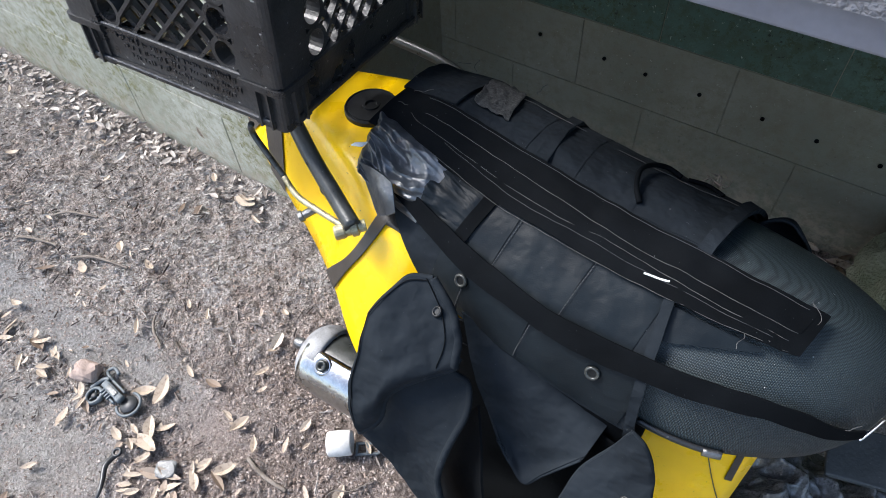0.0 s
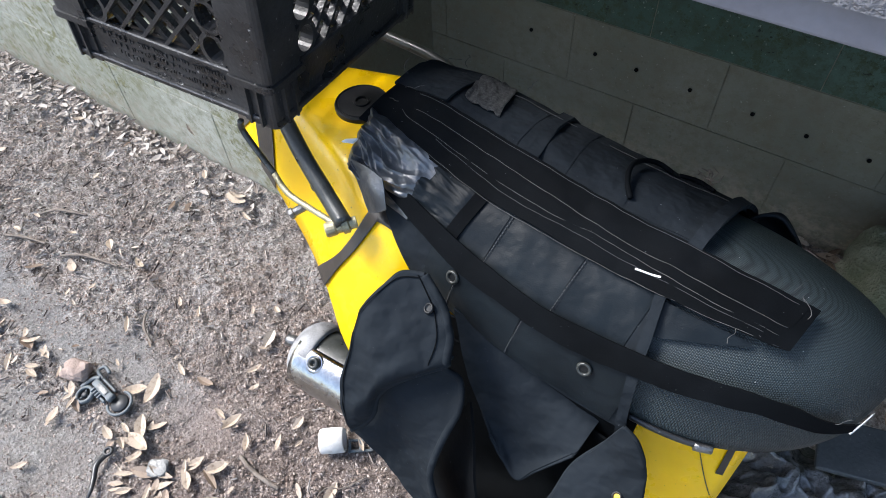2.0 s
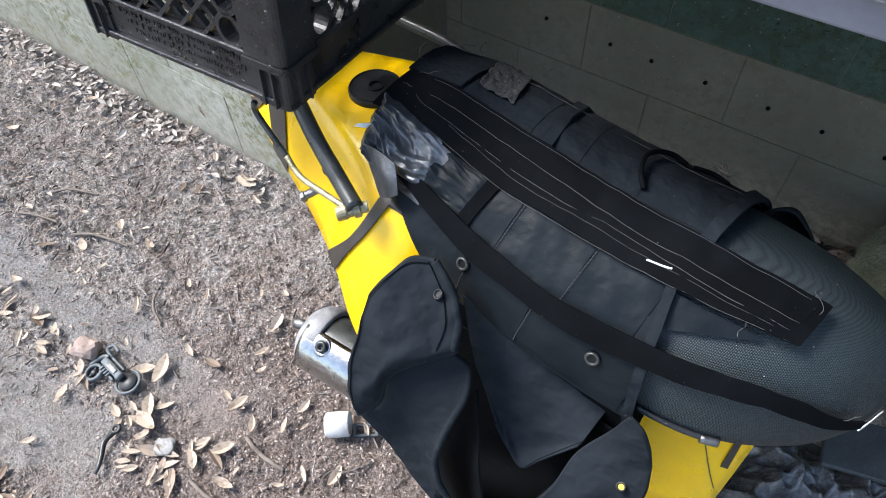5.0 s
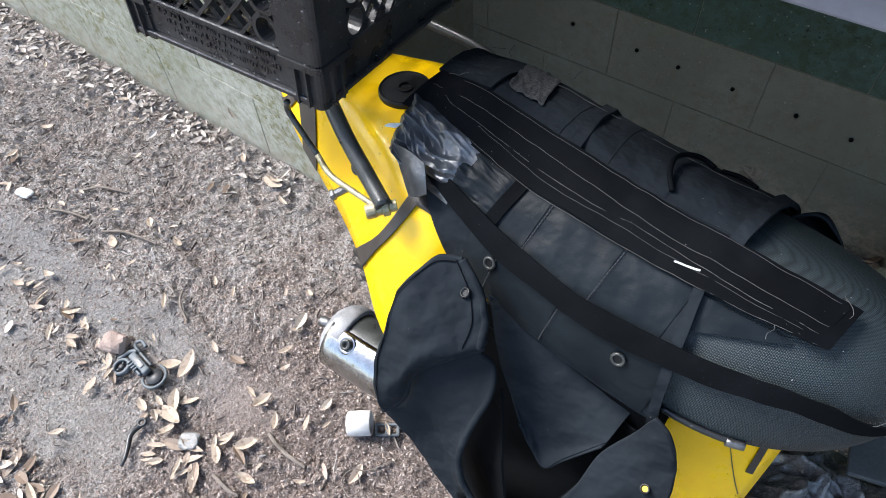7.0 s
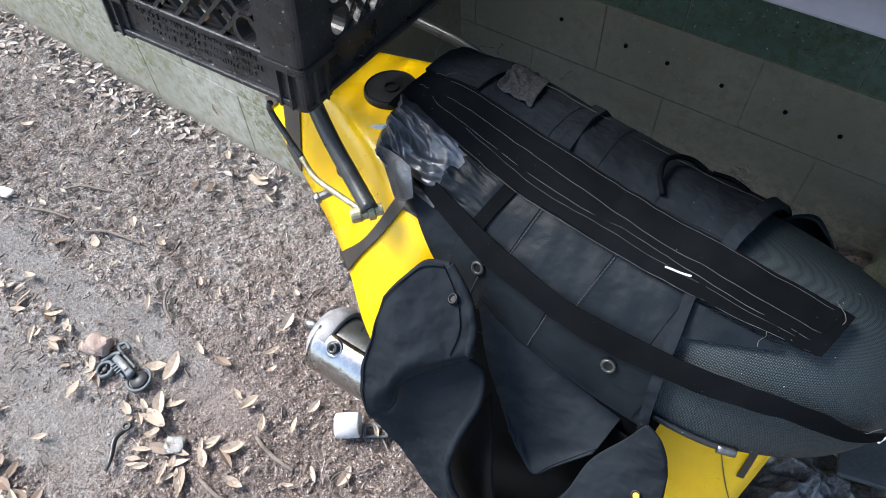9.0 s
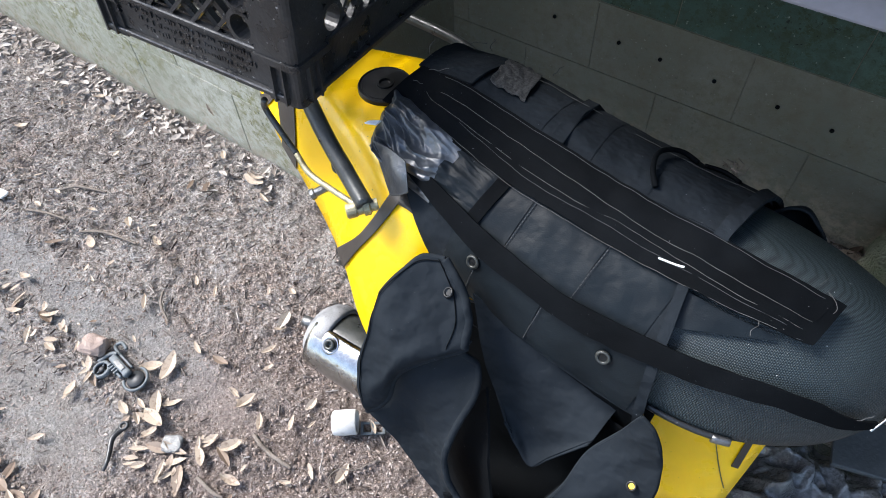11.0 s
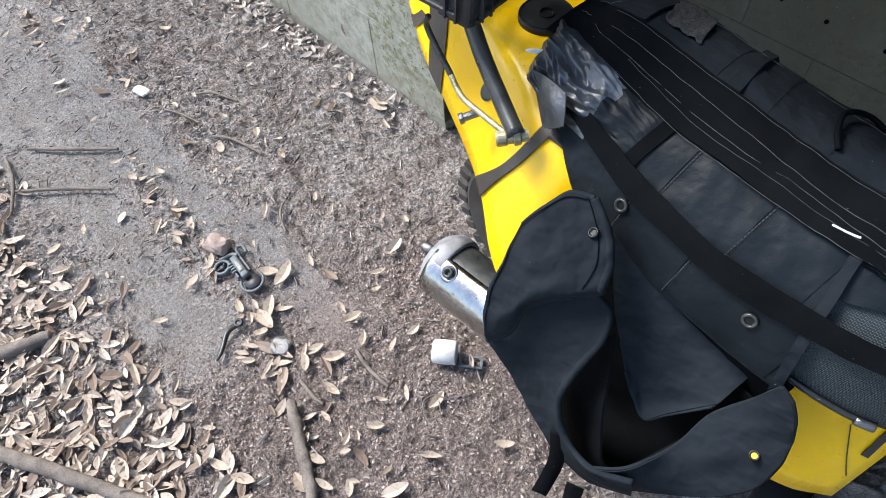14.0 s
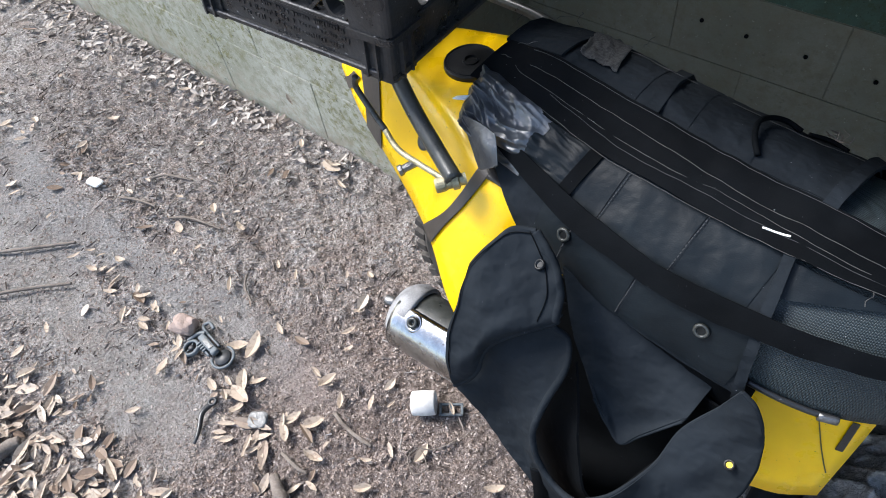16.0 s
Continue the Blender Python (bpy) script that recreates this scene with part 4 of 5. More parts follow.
def eyelet(parent, at, out, r=0.009, mat=CAP, hole=CAP):
    bm = bmesh.new()
    lathe(bm, [(r * 0.5, 0.0), (r * 0.62, 0.0022), (r * 0.85, 0.0026), (r, 0.0), (r * 0.85, -0.001), (r * 0.5, 0.0)], axis_pose(at, out), 22)
    e = under(part("eyelet", bm, mat, parent, "black metal eyelet", True), parent)
    bm = bmesh.new()
    lathe(bm, [(0.0, 0.0004), (r * 0.55, 0.0004), (r * 0.55, -0.002), (0.0, -0.002)], axis_pose(at, out), 14)
    part("opening", bm, hole, e).matrix_parent_inverse = e.matrix_world.inverted()


def normal_of(fn, x, v):
    a, b = fn(x + 0.004, v) - fn(x - 0.004, v), fn(x, v + 0.02) - fn(x, v - 0.02)
    n = a.cross(b).normalized()
    return n if n.z > 0 else -n


for x, v in ((-0.236, -0.748), (-0.046, -0.752)):
    eyelet(COVER, cover(x, v, 0.0065), normal_of(cover, x, v), 0.0095, BLACKSTEEL)


def build_far_bits():
    """Drawstring loop, folded flap and loose threads on the far side."""
    bm = bmesh.new()
    tube(bm, curve_points([cover(-0.085, -0.01, 0.007), cover(-0.098, 0.05, 0.012), cover(-0.106, 0.16, 0.015), cover(-0.100, 0.27, 0.015), cover(-0.085, 0.34, 0.013), cover(-0.066, 0.36, 0.008)], 24), 0.0034, 10)
    under(part("cord_loop", bm, WEBBING, COVER, "black cord loop", True), COVER)
    bm = bmesh.new()
    tube(bm, curve_points([cover(-0.058, 0.40, 0.006), cover(-0.035, 0.43, 0.009), cover(-0.012, 0.40, 0.006)], 14), 0.0030, 8)
    under(part("cord_end", bm, WEBBING, COVER, "short end of black cord", True), COVER)
    rows = patch([[(0.026, 0.66, 0.690), (0.050, 0.675, 0.708), (0.074, 0.69, 0.700), (0.100, 0.685, 0.684)],
                  [(0.034, 0.70, 0.660), (0.055, 0.715, 0.672), (0.077, 0.715, 0.682), (0.108, 0.70, 0.662)],
                  [(0.042, 0.70, 0.640), (0.066, 0.72, 0.640), (0.094, 0.725, 0.646), (0.117, 0.705, 0.640)],
                  [(0.052, 0.68, 0.615), (0.074, 0.69, 0.606), (0.100, 0.695, 0.604), (0.122, 0.69, 0.612)]], 18, 20)
    bm = bmesh.new()
    solid_sheet(bm, rows, 0.004)
    under(part("far_flap", bm, CANVAS, COVER, "folded black canvas flap", True), COVER)
    rnd = random.Random(5)
    spots = [(-0.44, 0.50), (-0.40, 0.48), (-0.30, 0.5), (0.118, -0.02), (0.122, -0.1), (0.126, -0.16), (0.10, -0.30), (0.075, -0.31), (-0.43, -0.15), (-0.42, -0.05), (-0.44, 0.08), (0.20, -0.64)]
    for x, v in spots:
        p = cover(x, v, 0.014)
        pts = [p]
        d = Vector((rnd.uniform(-1, 1), rnd.uniform(-1, 1), 0.3)).normalized() * 0.008
        for k in range(4):
            d = (d + Vector((rnd.uniform(-1, 1), rnd.uniform(-1, 1), rnd.uniform(-0.4, 0.3))) * 0.006).normalized() * 0.007
            pts.append(pts[-1] + d)
        bm = bmesh.new()
        tube(bm, curve_points(pts, 20), 0.0004, 5)
        under(part("loose_thread", bm, STITCH, COVER), COVER)
    p = cover(-0.035, 0.80, 0.02)
    bm = bmesh.new()
    for k in range(14):
        a = rnd.uniform(0, 6.28)
        q = p + Vector((rnd.uniform(-0.01, 0.01), rnd.uniform(-0.01, 0.01), 0))
        tube(bm, [q, q + Vector((math.cos(a) * 0.008, math.sin(a) * 0.008, 0.012)), q + Vector((math.cos(a + 1) * 0.014, math.sin(a + 1) * 0.014, rnd.uniform(0.006, 0.022)))], 0.0007, 4)
    thing("dry_moss_tuft", bm, BARK, "small dry brown tuft caught on the black cover", "moss")


build_far_bits()


# ---- open bag hanging from the seat ----
BAG = holder("saddle_bag", (-0.15, 0.30, 0.45), "open limp black canvas bag hanging from the seat cover", "bag")
TONGUE = [
    [(-0.306, 0.291, 0.680), (-0.294, 0.315, 0.705), (-0.284, 0.343, 0.715), (-0.258, 0.353, 0.720)],
    [(-0.305, 0.254, 0.640), (-0.282, 0.284, 0.675), (-0.260, 0.313, 0.690), (-0.224, 0.339, 0.700)],
    [(-0.304, 0.226, 0.585), (-0.271, 0.250, 0.630), (-0.240, 0.283, 0.660), (-0.201, 0.323, 0.675)],
    [(-0.292, 0.207, 0.540), (-0.272, 0.221, 0.580), (-0.251, 0.248, 0.625), (-0.193, 0.302, 0.655)],
    [(-0.290, 0.213, 0.505), (-0.268, 0.227, 0.540), (-0.255, 0.250, 0.600), (-0.192, 0.303, 0.645)],
]
FOLD = [
    [(-0.285, 0.245, 0.530), (-0.268, 0.262, 0.560), (-0.250, 0.285, 0.605), (-0.196, 0.318, 0.640)],
    [(-0.293, 0.220, 0.495), (-0.271, 0.238, 0.525), (-0.255, 0.260, 0.580), (-0.195, 0.303, 0.630)],
    [(-0.276, 0.219, 0.475), (-0.250, 0.239, 0.520), (-0.216, 0.262, 0.575), (-0.177, 0.306, 0.610)],
    [(-0.247, 0.218, 0.445), (-0.219, 0.236, 0.490), (-0.190, 0.252, 0.545), (-0.163, 0.280, 0.585)],
    [(-0.198, 0.208, 0.410), (-0.187, 0.221, 0.450), (-0.176, 0.227, 0.490), (-0.169, 0.238, 0.535)],
    [(-0.163, 0.205, 0.380), (-0.162, 0.209, 0.410), (-0.160, 0.211, 0.445), (-0.163, 0.213, 0.490)],
    [(-0.138, 0.206, 0.355), (-0.135, 0.207, 0.380), (-0.133, 0.205, 0.410), (-0.129, 0.198, 0.450)],
    [(-0.086, 0.209, 0.350), (-0.086, 0.205, 0.375), (-0.085, 0.201, 0.410), (-0.085, 0.193, 0.450)],
    [(-0.029, 0.235, 0.360), (-0.031, 0.228, 0.390), (-0.033, 0.222, 0.420), (-0.036, 0.212, 0.460)],
]
RIGHT = [
    [(-0.083, 0.196, 0.450), (-0.050, 0.223, 0.468), (-0.025, 0.275, 0.498), (-0.015, 0.318, 0.540), (0.008, 0.342, 0.590), (0.021, 0.347, 0.640)],
    [(-0.072, 0.198, 0.430), (-0.042, 0.230, 0.455), (-0.009, 0.273, 0.490), (0.016, 0.308, 0.535), (0.032, 0.331, 0.585), (0.039, 0.345, 0.630)],
    [(-0.058, 0.209, 0.410), (-0.025, 0.233, 0.430), (0.015, 0.271, 0.470), (0.043, 0.304, 0.520), (0.054, 0.326, 0.570), (0.054, 0.338, 0.610)],
    [(-0.045, 0.219, 0.400), (-0.009, 0.243, 0.410), (0.038, 0.269, 0.450), (0.068, 0.294, 0.500), (0.072, 0.318, 0.545), (0.063, 0.333, 0.585)],
]
BACKFLAP = [
    [(-0.226, 0.370, 0.654), (-0.178, 0.374, 0.639), (-0.123, 0.378, 0.616), (-0.071, 0.378, 0.594), (-0.012, 0.372, 0.571)],
    [(-0.193, 0.343, 0.588), (-0.145, 0.340, 0.563), (-0.098, 0.340, 0.550), (-0.050, 0.340, 0.541), (-0.015, 0.343, 0.551)],
    [(-0.158, 0.323, 0.537), (-0.126, 0.316, 0.510), (-0.098, 0.313, 0.486), (-0.060, 0.318, 0.496), (-0.017, 0.333, 0.541)],
    [(-0.128, 0.303, 0.510), (-0.105, 0.296, 0.484), (-0.076, 0.288, 0.466), (-0.056, 0.303, 0.490), (-0.020, 0.328, 0.539)],
]


def bag_sheet(name, net, label, thick=0.0035, nu=40, nv=44, ripple=0.0058, cloth=CANVAS):
    rows = patch(net, nu, nv)
    for r in rows:
        for p in r:
            d = ripple * (1.6 * wob(p.x + 0.4 * p.z, p.y, 13.0, 3.0) + 0.7 * wob(p.x - p.z, p.y, 33.0, 5.0))
            p += Vector((-0.2, -0.6, 0.75)) * d
    bm = bmesh.new()
    solid_sheet(bm, rows, thick)
    under(part(name, bm, cloth, BAG, label, True), BAG).data.set_sharp_from_angle(angle=radians(60))
    return rows


def hem(points, r=0.0042):
    bm = bmesh.new()
    tube(bm, points, r, 8, flat=0.8)
    under(part("hem", bm, CANVAS, BAG, "", True), BAG)


tongue = bag_sheet("tongue_flap", TONGUE, "rounded black canvas flap with a hemmed edge")
hem([r[-1] for r in tongue], 0.006)
hem(tongue[0])
hem([r[0] for r in tongue], 0.003)
hem(tongue[-2], 0.0062)
for line in ([r[-5] for r in tongue[1:-3]], [r[3] for r in tongue[1:-3]], tongue[2][3:-4]):
    bm = bmesh.new()
    tube(bm, [p + Vector((-0.002, -0.003, 0.0045)) for p in line], 0.0007, 5)
    under(part("seam_thread", bm, WEBBING, BAG, "", True), BAG)
fold = bag_sheet("front_panel", FOLD, "folded black canvas front", nu=90, ripple=0.0040)
hem([r[-1] for r in fold], 0.0048)
right = bag_sheet("side_gusset", RIGHT, "black canvas gusset bent outwards", nv=70)
hem(right[0], 0.0025)
hem([r[-1] for r in right], 0.003)
hem(right[-1], 0.003)
inner = bag_sheet("inner_flap", BACKFLAP, "black canvas inner flap", ripple=0.0038)
hem(inner[-1], 0.0022)
# back and bottom of the bag against the scooter; blacker cloth paints the inner shade
bag_sheet("back_panel", [[(-0.36, 0.375, 0.60), (-0.15, 0.372, 0.64), (0.03, 0.37, 0.62)], [(-0.36, 0.378, 0.45), (-0.15, 0.378, 0.45), (0.03, 0.378, 0.45)], [(-0.33, 0.37, 0.30), (-0.15, 0.37, 0.30), (0.02, 0.37, 0.32)]], "back lining, inner shade put into its blacker cloth", nu=16, nv=16, cloth=WEBBING)
inside = Vector((0.004, 0.012, -0.020))
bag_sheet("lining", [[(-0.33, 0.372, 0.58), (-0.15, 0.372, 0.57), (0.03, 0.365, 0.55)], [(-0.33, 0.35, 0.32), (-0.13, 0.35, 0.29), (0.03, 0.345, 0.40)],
                     [(-0.28, 0.27, 0.29), (-0.13, 0.24, 0.28), (0.03, 0.27, 0.42)], [tuple(fold[30][-1] + inside), tuple(right[0][4] + inside), tuple(right[0][34] + inside)]], "inner lining added to close the bag, shade put into its black cloth", nu=30, nv=24, cloth=WEBBING)
pt = tongue[10][38]
eyelet(BAG, pt + Vector((-0.002, -0.005, 0.003)), (-0.3, -0.5, 0.8), 0.0075)
pt = right[26][46]
eyelet(BAG, pt + Vector((-0.002, -0.004, 0.007)), (-0.2, -0.35, 0.9), 0.0068, CAP, YELLOW)
for a, b, c in (((-0.147, 0.205, 0.43), (-0.136, 0.198, 0.34), (-0.132, 0.164, 0.27)), ((-0.085, 0.162, 0.45), (-0.080, 0.160, 0.36), (-0.080, 0.175, 0.26))):
    line = curve_points([a, b, c], 16)
    bm = bmesh.new()
    solid_sheet(bm, [[p + Vector((-0.011, -0.004, 0)), p + Vector((0.0, 0.0, 0.0015)), p + Vector((0.011, 0.004, 0))] for p in line], 0.002)
    under(part("strap", bm, WEBBING, BAG, "loose black webbing strap", True), BAG)


# ---- crate on the rack ----
def build_crate():
    x0, x1, y0, y1, z0, z1 = -0.800, -0.465, 0.365, 0.695, 0.838, 1.118
    crate = holder("milk_crate", ((x0 + x1) / 2, (y0 + y1) / 2, z0), "black plastic milk crate with lattice sides, on the scooter rack", "crate")
    t = 0.006

    def face(s, z, d, side):
        """Place on a side: s along it from 0 to 1, z, d outwards."""
        if side == "near":
            return Vector((x0 + (x1 - x0) * s, y0 - d, z))
        if side == "far":
            return Vector((x1 + (x0 - x1) * s, y1 + d, z))
        if side == "front":
            return Vector((x1 + d, y0 + (y1 - y0) * s, z))
        return Vector((x0 - d, y1 + (y0 - y1) * s, z))

    def slab(bm, side, s0, s1, za, zb, d0, d1):
        P = [face(s, z, d, side) for d in (d0, d1) for s in (s0, s1) for z in (za, zb)]
        v = [bm.verts.new(p) for p in P]
        for q in ((0, 1, 3, 2), (4, 6, 7, 5), (0, 4, 5, 1), (2, 3, 7, 6), (0, 2, 6, 4), (1, 5, 7, 3)):
            bm.faces.new([v[i] for i in q])

    for side in ("near", "front", "far", "back"):
        w = (x1 - x0) if side in ("near", "far") else (y1 - y0)
        bm = bmesh.new()
        slab(bm, side, 0.03, 0.97, z0 + 0.0145, z0 + 0.0615, -t, 0.0)
        bmesh.ops.recalc_face_normals(bm, faces=bm.faces[:])
        panel = under(part("side_panel", bm, CRATEPL, crate), crate)
        for nm, s0, s1, za, zb, d in (("ledge", 0.02, 0.98, 0.062, 0.069, 0.006), ("lip", 0.04, 0.96, 0.006, 0.014, 0.007), ("top_rim", 0.02, 0.98, z1 - z0 - 0.035, z1 - z0, 0.006)):
            bm = bmesh.new()
            slab(bm, side, s0, s1, z0 + za, z0 + zb, -t, d)
            bmesh.ops.recalc_face_normals(bm, faces=bm.faces[:])
            bmesh.ops.bevel(bm, geom=bm.edges[:], offset=0.0016, segments=1, affect="EDGES")
            part(nm, bm, CRATEPL, panel).matrix_parent_inverse = panel.matrix_world.inverted()
        bm = bmesh.new()
        za, zb = z0 + 0.066, z1 - 0.033
        h = zb - za
        step = 0.036
        k = -int(h / step) - 2
        while k * step < w:
            for sgn in (1, -1):
                xs = k * step
                a, b = (xs, xs + h) if sgn > 0 else (xs + h, xs)
                lo, hi = 0.090, w - 0.090
                pts = []
                for q in range(41):
                    f = q / 40
                    s = a + (b - a) * f
                    if lo <= s <= hi:
                        pts.append((s, za + h * f))
                if len(pts) > 1:
                    (sa, z_a), (sb, z_b) = pts[0], pts[-1]
                    dd = Vector((sb - sa, z_b - z_a)).normalized()
                    nx = Vector((-dd.y, dd.x)) * (0.0024 if sgn > 0 else 0.0042)
                    d0, d1 = (-0.006, 0.003) if sgn > 0 else (-0.014, -0.006)
                    P = [face((s + nx.x * e) / w, z + nx.y * e, d, side) for d in (d0, d1) for s, z in ((sa, z_a), (sb, z_b)) for e in (-1, 1)]
                    v = [bm.verts.new(p) for p in P]
                    for qd in ((0, 1, 3, 2), (4, 6, 7, 5), (0, 4, 5, 1), (2, 3, 7, 6), (0, 2, 6, 4), (1, 5, 7, 3)):
                        bm.faces.new([v[i] for i in qd])
            k += 1
        bmesh.ops.recalc_face_normals(bm, faces=bm.faces[:])
        part("lattice", bm, CRATEPL, panel).matrix_parent_inverse = panel.matrix_world.inverted()
        # moulded rings beside the corner columns
        for s in (0.072 / w, 1 - 0.072 / w):
            for j in range(5):
                bm = bmesh.new()
                cz = z0 + 0.088 + j * 0.041
                if cz > z1 - 0.05:
                    continue
                ring = [face(s + 0.018 * math.cos(2 * math.pi * q / 20) / w, cz + 0.0195 * math.sin(2 * math.pi * q / 20), 0.0, side) for q in range(21)]
                mid = face(s, cz, 0.0, side)
                out = face(s, cz, 1.0, side) - mid
                rows = []
                for p in ring[:-1]:
                    rad = (p - mid).normalized()
                    rows.append([p + rad * 0.003 + out * 0.003, p + rad * 0.003 - out * 0.016, p - rad * 0.003 - out * 0.016, p - rad * 0.003 + out * 0.003])
                grid_faces(bm, rows, loop_u=True, loop_v=True)
                bmesh.ops.recalc_face_normals(bm, faces=bm.faces[:])
                part("ring", bm, CRATEPL, panel).matrix_parent_inverse = panel.matrix_world.inverted()
        # moulded lettering, too worn to read: short raised bars
        if side in ("near",):
            bm = bmesh.new()
            for line in range(3):
                s = 0.20 + 0.03 * line
                while s < 0.84 - 0.03 * line:
                    l = random.uniform(0.0015, 0.0045) / w
                    z = z0 + 0.051 - line * 0.0115
                    slab(bm, side, s, s + l, z - random.uniform(0.001, 0.0042), z + random.uniform(0.001, 0.0042), -0.001, 0.0016)
                    s += l + random.choice((0.0014, 0.0018, 0.0022, 0.007)) / w
            bmesh.ops.recalc_face_normals(bm, faces=bm.faces[:])
            part("lettering", bm, CRATEPL, panel, "raised lettering, worn").matrix_parent_inverse = panel.matrix_world.inverted()
    def corner_piece(name, cx, cy, sx, sy, out, width, thick, za, zb, parent):
        """Rounded angle section, extruded upwards."""
        r = 0.010
        ring = [(width, -out), (r - out, -out)] + [(r - out - r * math.sin(a), r - out - r * math.cos(a)) for a in (0.4, 0.8, 1.2)] + [(-out, r - out), (-out, width), (thick - out, width), (thick - out, thick - out), (width, thick - out)]
        bm = bmesh.new()
        lo = [bm.verts.new((cx + sx * a, cy + sy * b, za)) for a, b in ring]
        hi = [bm.verts.new((cx + sx * a, cy + sy * b, zb)) for a, b in ring]
        n = len(ring)
        for k in range(n):
            bm.faces.new((lo[k], lo[(k + 1) % n], hi[(k + 1) % n], hi[k]))
        bm.faces.new(lo[::-1])
        bm.faces.new(hi)
        bmesh.ops.recalc_face_normals(bm, faces=bm.faces[:])
        ob = part(name, bm, CRATEPL, parent)
        ob.matrix_parent_inverse = parent.matrix_world.inverted()
        return ob

    for cx, cy, sx, sy in ((x0, y0, 1, 1), (x1, y0, -1, 1), (x1, y1, -1, -1), (x0, y1, 1, -1)):
        post = corner_piece("corner_post", cx, cy, sx, sy, 0.007, 0.052, 0.008, z0 + 0.066, z1, crate)
        corner_piece("collar", cx, cy, sx, sy, 0.010, 0.055, 0.010, z0 + 0.056, z0 + 0.065, post)
        corner_piece("foot", cx, cy, sx, sy, 0.003, 0.046, 0.008, z0, z0 + 0.055, post)
        for e in (0.014, 0.031):
            for turn in (0, 1):
                bm = bmesh.new()
                if turn:
                    xa, xb = sorted((cx - sx * 0.009, cx - sx * 0.002))
                    ya, yb = sorted((cy + sy * e, cy + sy * (e + 0.003)))
                else:
                    xa, xb = sorted((cx + sx * e, cx + sx * (e + 0.003)))
                    ya, yb = sorted((cy - sy * 0.009, cy - sy * 0.002))
                box(bm, xa, xb, ya, yb, z0 + 0.003, z0 + 0.055)
                part("rib", bm, CRATEPL, post).matrix_parent_inverse = post.matrix_world.inverted()
    step = 0.042
    for i in range(8):
        bm = bmesh.new()
        x = x0 + 0.02 + i * step
        box(bm, x, x + 0.007, y0 + 0.004, y1 - 0.004, z0 + 0.010, z0 + 0.018)
        under(part("bottom_bar", bm, CRATEPL, crate), crate)
        y = y0 + 0.02 + i * step
        if y < y1 - 0.01:
            bm = bmesh.new()
            box(bm, x0 + 0.004, x1 - 0.004, y, y + 0.007, z0 + 0.012, z0 + 0.020)
            under(part("bottom_bar", bm, CRATEPL, crate), crate)

    # it sits slightly askew
    pivot = Matrix.Translation((x1, y0, z0))
    crate.matrix_world = Matrix.Translation((-0.0203, 0.0147, -0.0156)) @ pivot @ pose(0, 0, 0, -3.54, 1.92, 5.48) @ pivot.inverted() @ crate.matrix_world


build_crate()


# ---- ground clutter ----
# drilled holes: shallow matte black discs stand in for their shaded depth
for x, z in ((-0.654, 0.342), (-0.468, 0.334), (-0.355, 0.329), (-0.215, 0.324), (-0.061, 0.317), (0.065, 0.308), (0.203, 0.301)):
    bm = bmesh.new()
    lathe(bm, [(0.0050, -0.002), (0.0050, 0.001), (0.0042, 0.0012), (0.0038, -0.001), (0.0, -0.001)], axis_pose((x, 1.3865, z), (0, -1, 0)), 14)
    ob = part("drill_hole", bm, WEBBING, bpy.data.objects["wall_back"], "small drilled hole, its dark depth painted as a black disc")


def lumpy(bm, m, sx, sy, sz, amount, seed, sub=3):
    r = bmesh.ops.create_icosphere(bm, subdivisions=sub, radius=1.0)
    for v in r["verts"]:
        c = v.co
        # squared-off lump
        k = 1 / max(abs(c.x), abs(c.y), abs(c.z)) ** 0.55
        n = 1 + amount * noise.noise(c * 1.6 + Vector((seed, seed * 2, 0))) + amount * 0.4 * noise.noise(c * 4.5 + Vector((0, seed, 1)))
        v.co = m @ Vector((c.x * k * n * sx, c.y * k * n * sy, c.z * k * n * sz))
    return bm


bm = bmesh.new()
lumpy(bm, pose(-1.098, 0.105, 0.022, 0, 0, 25), 0.030, 0.024, 0.020, 0.25, 2.0)
thing("brick_fragment", bm, BRICK, "broken piece of reddish brick on the soil", "brick")
bm = bmesh.new()
lumpy(bm, pose(0.45, 1.22, 0.08, 0, 0, 12), 0.19, 0.125, 0.17, 0.25, 6.0, 4)
thing("concrete_lump", bm, CONCRETE, "mossy broken concrete block by the wall", "concrete")


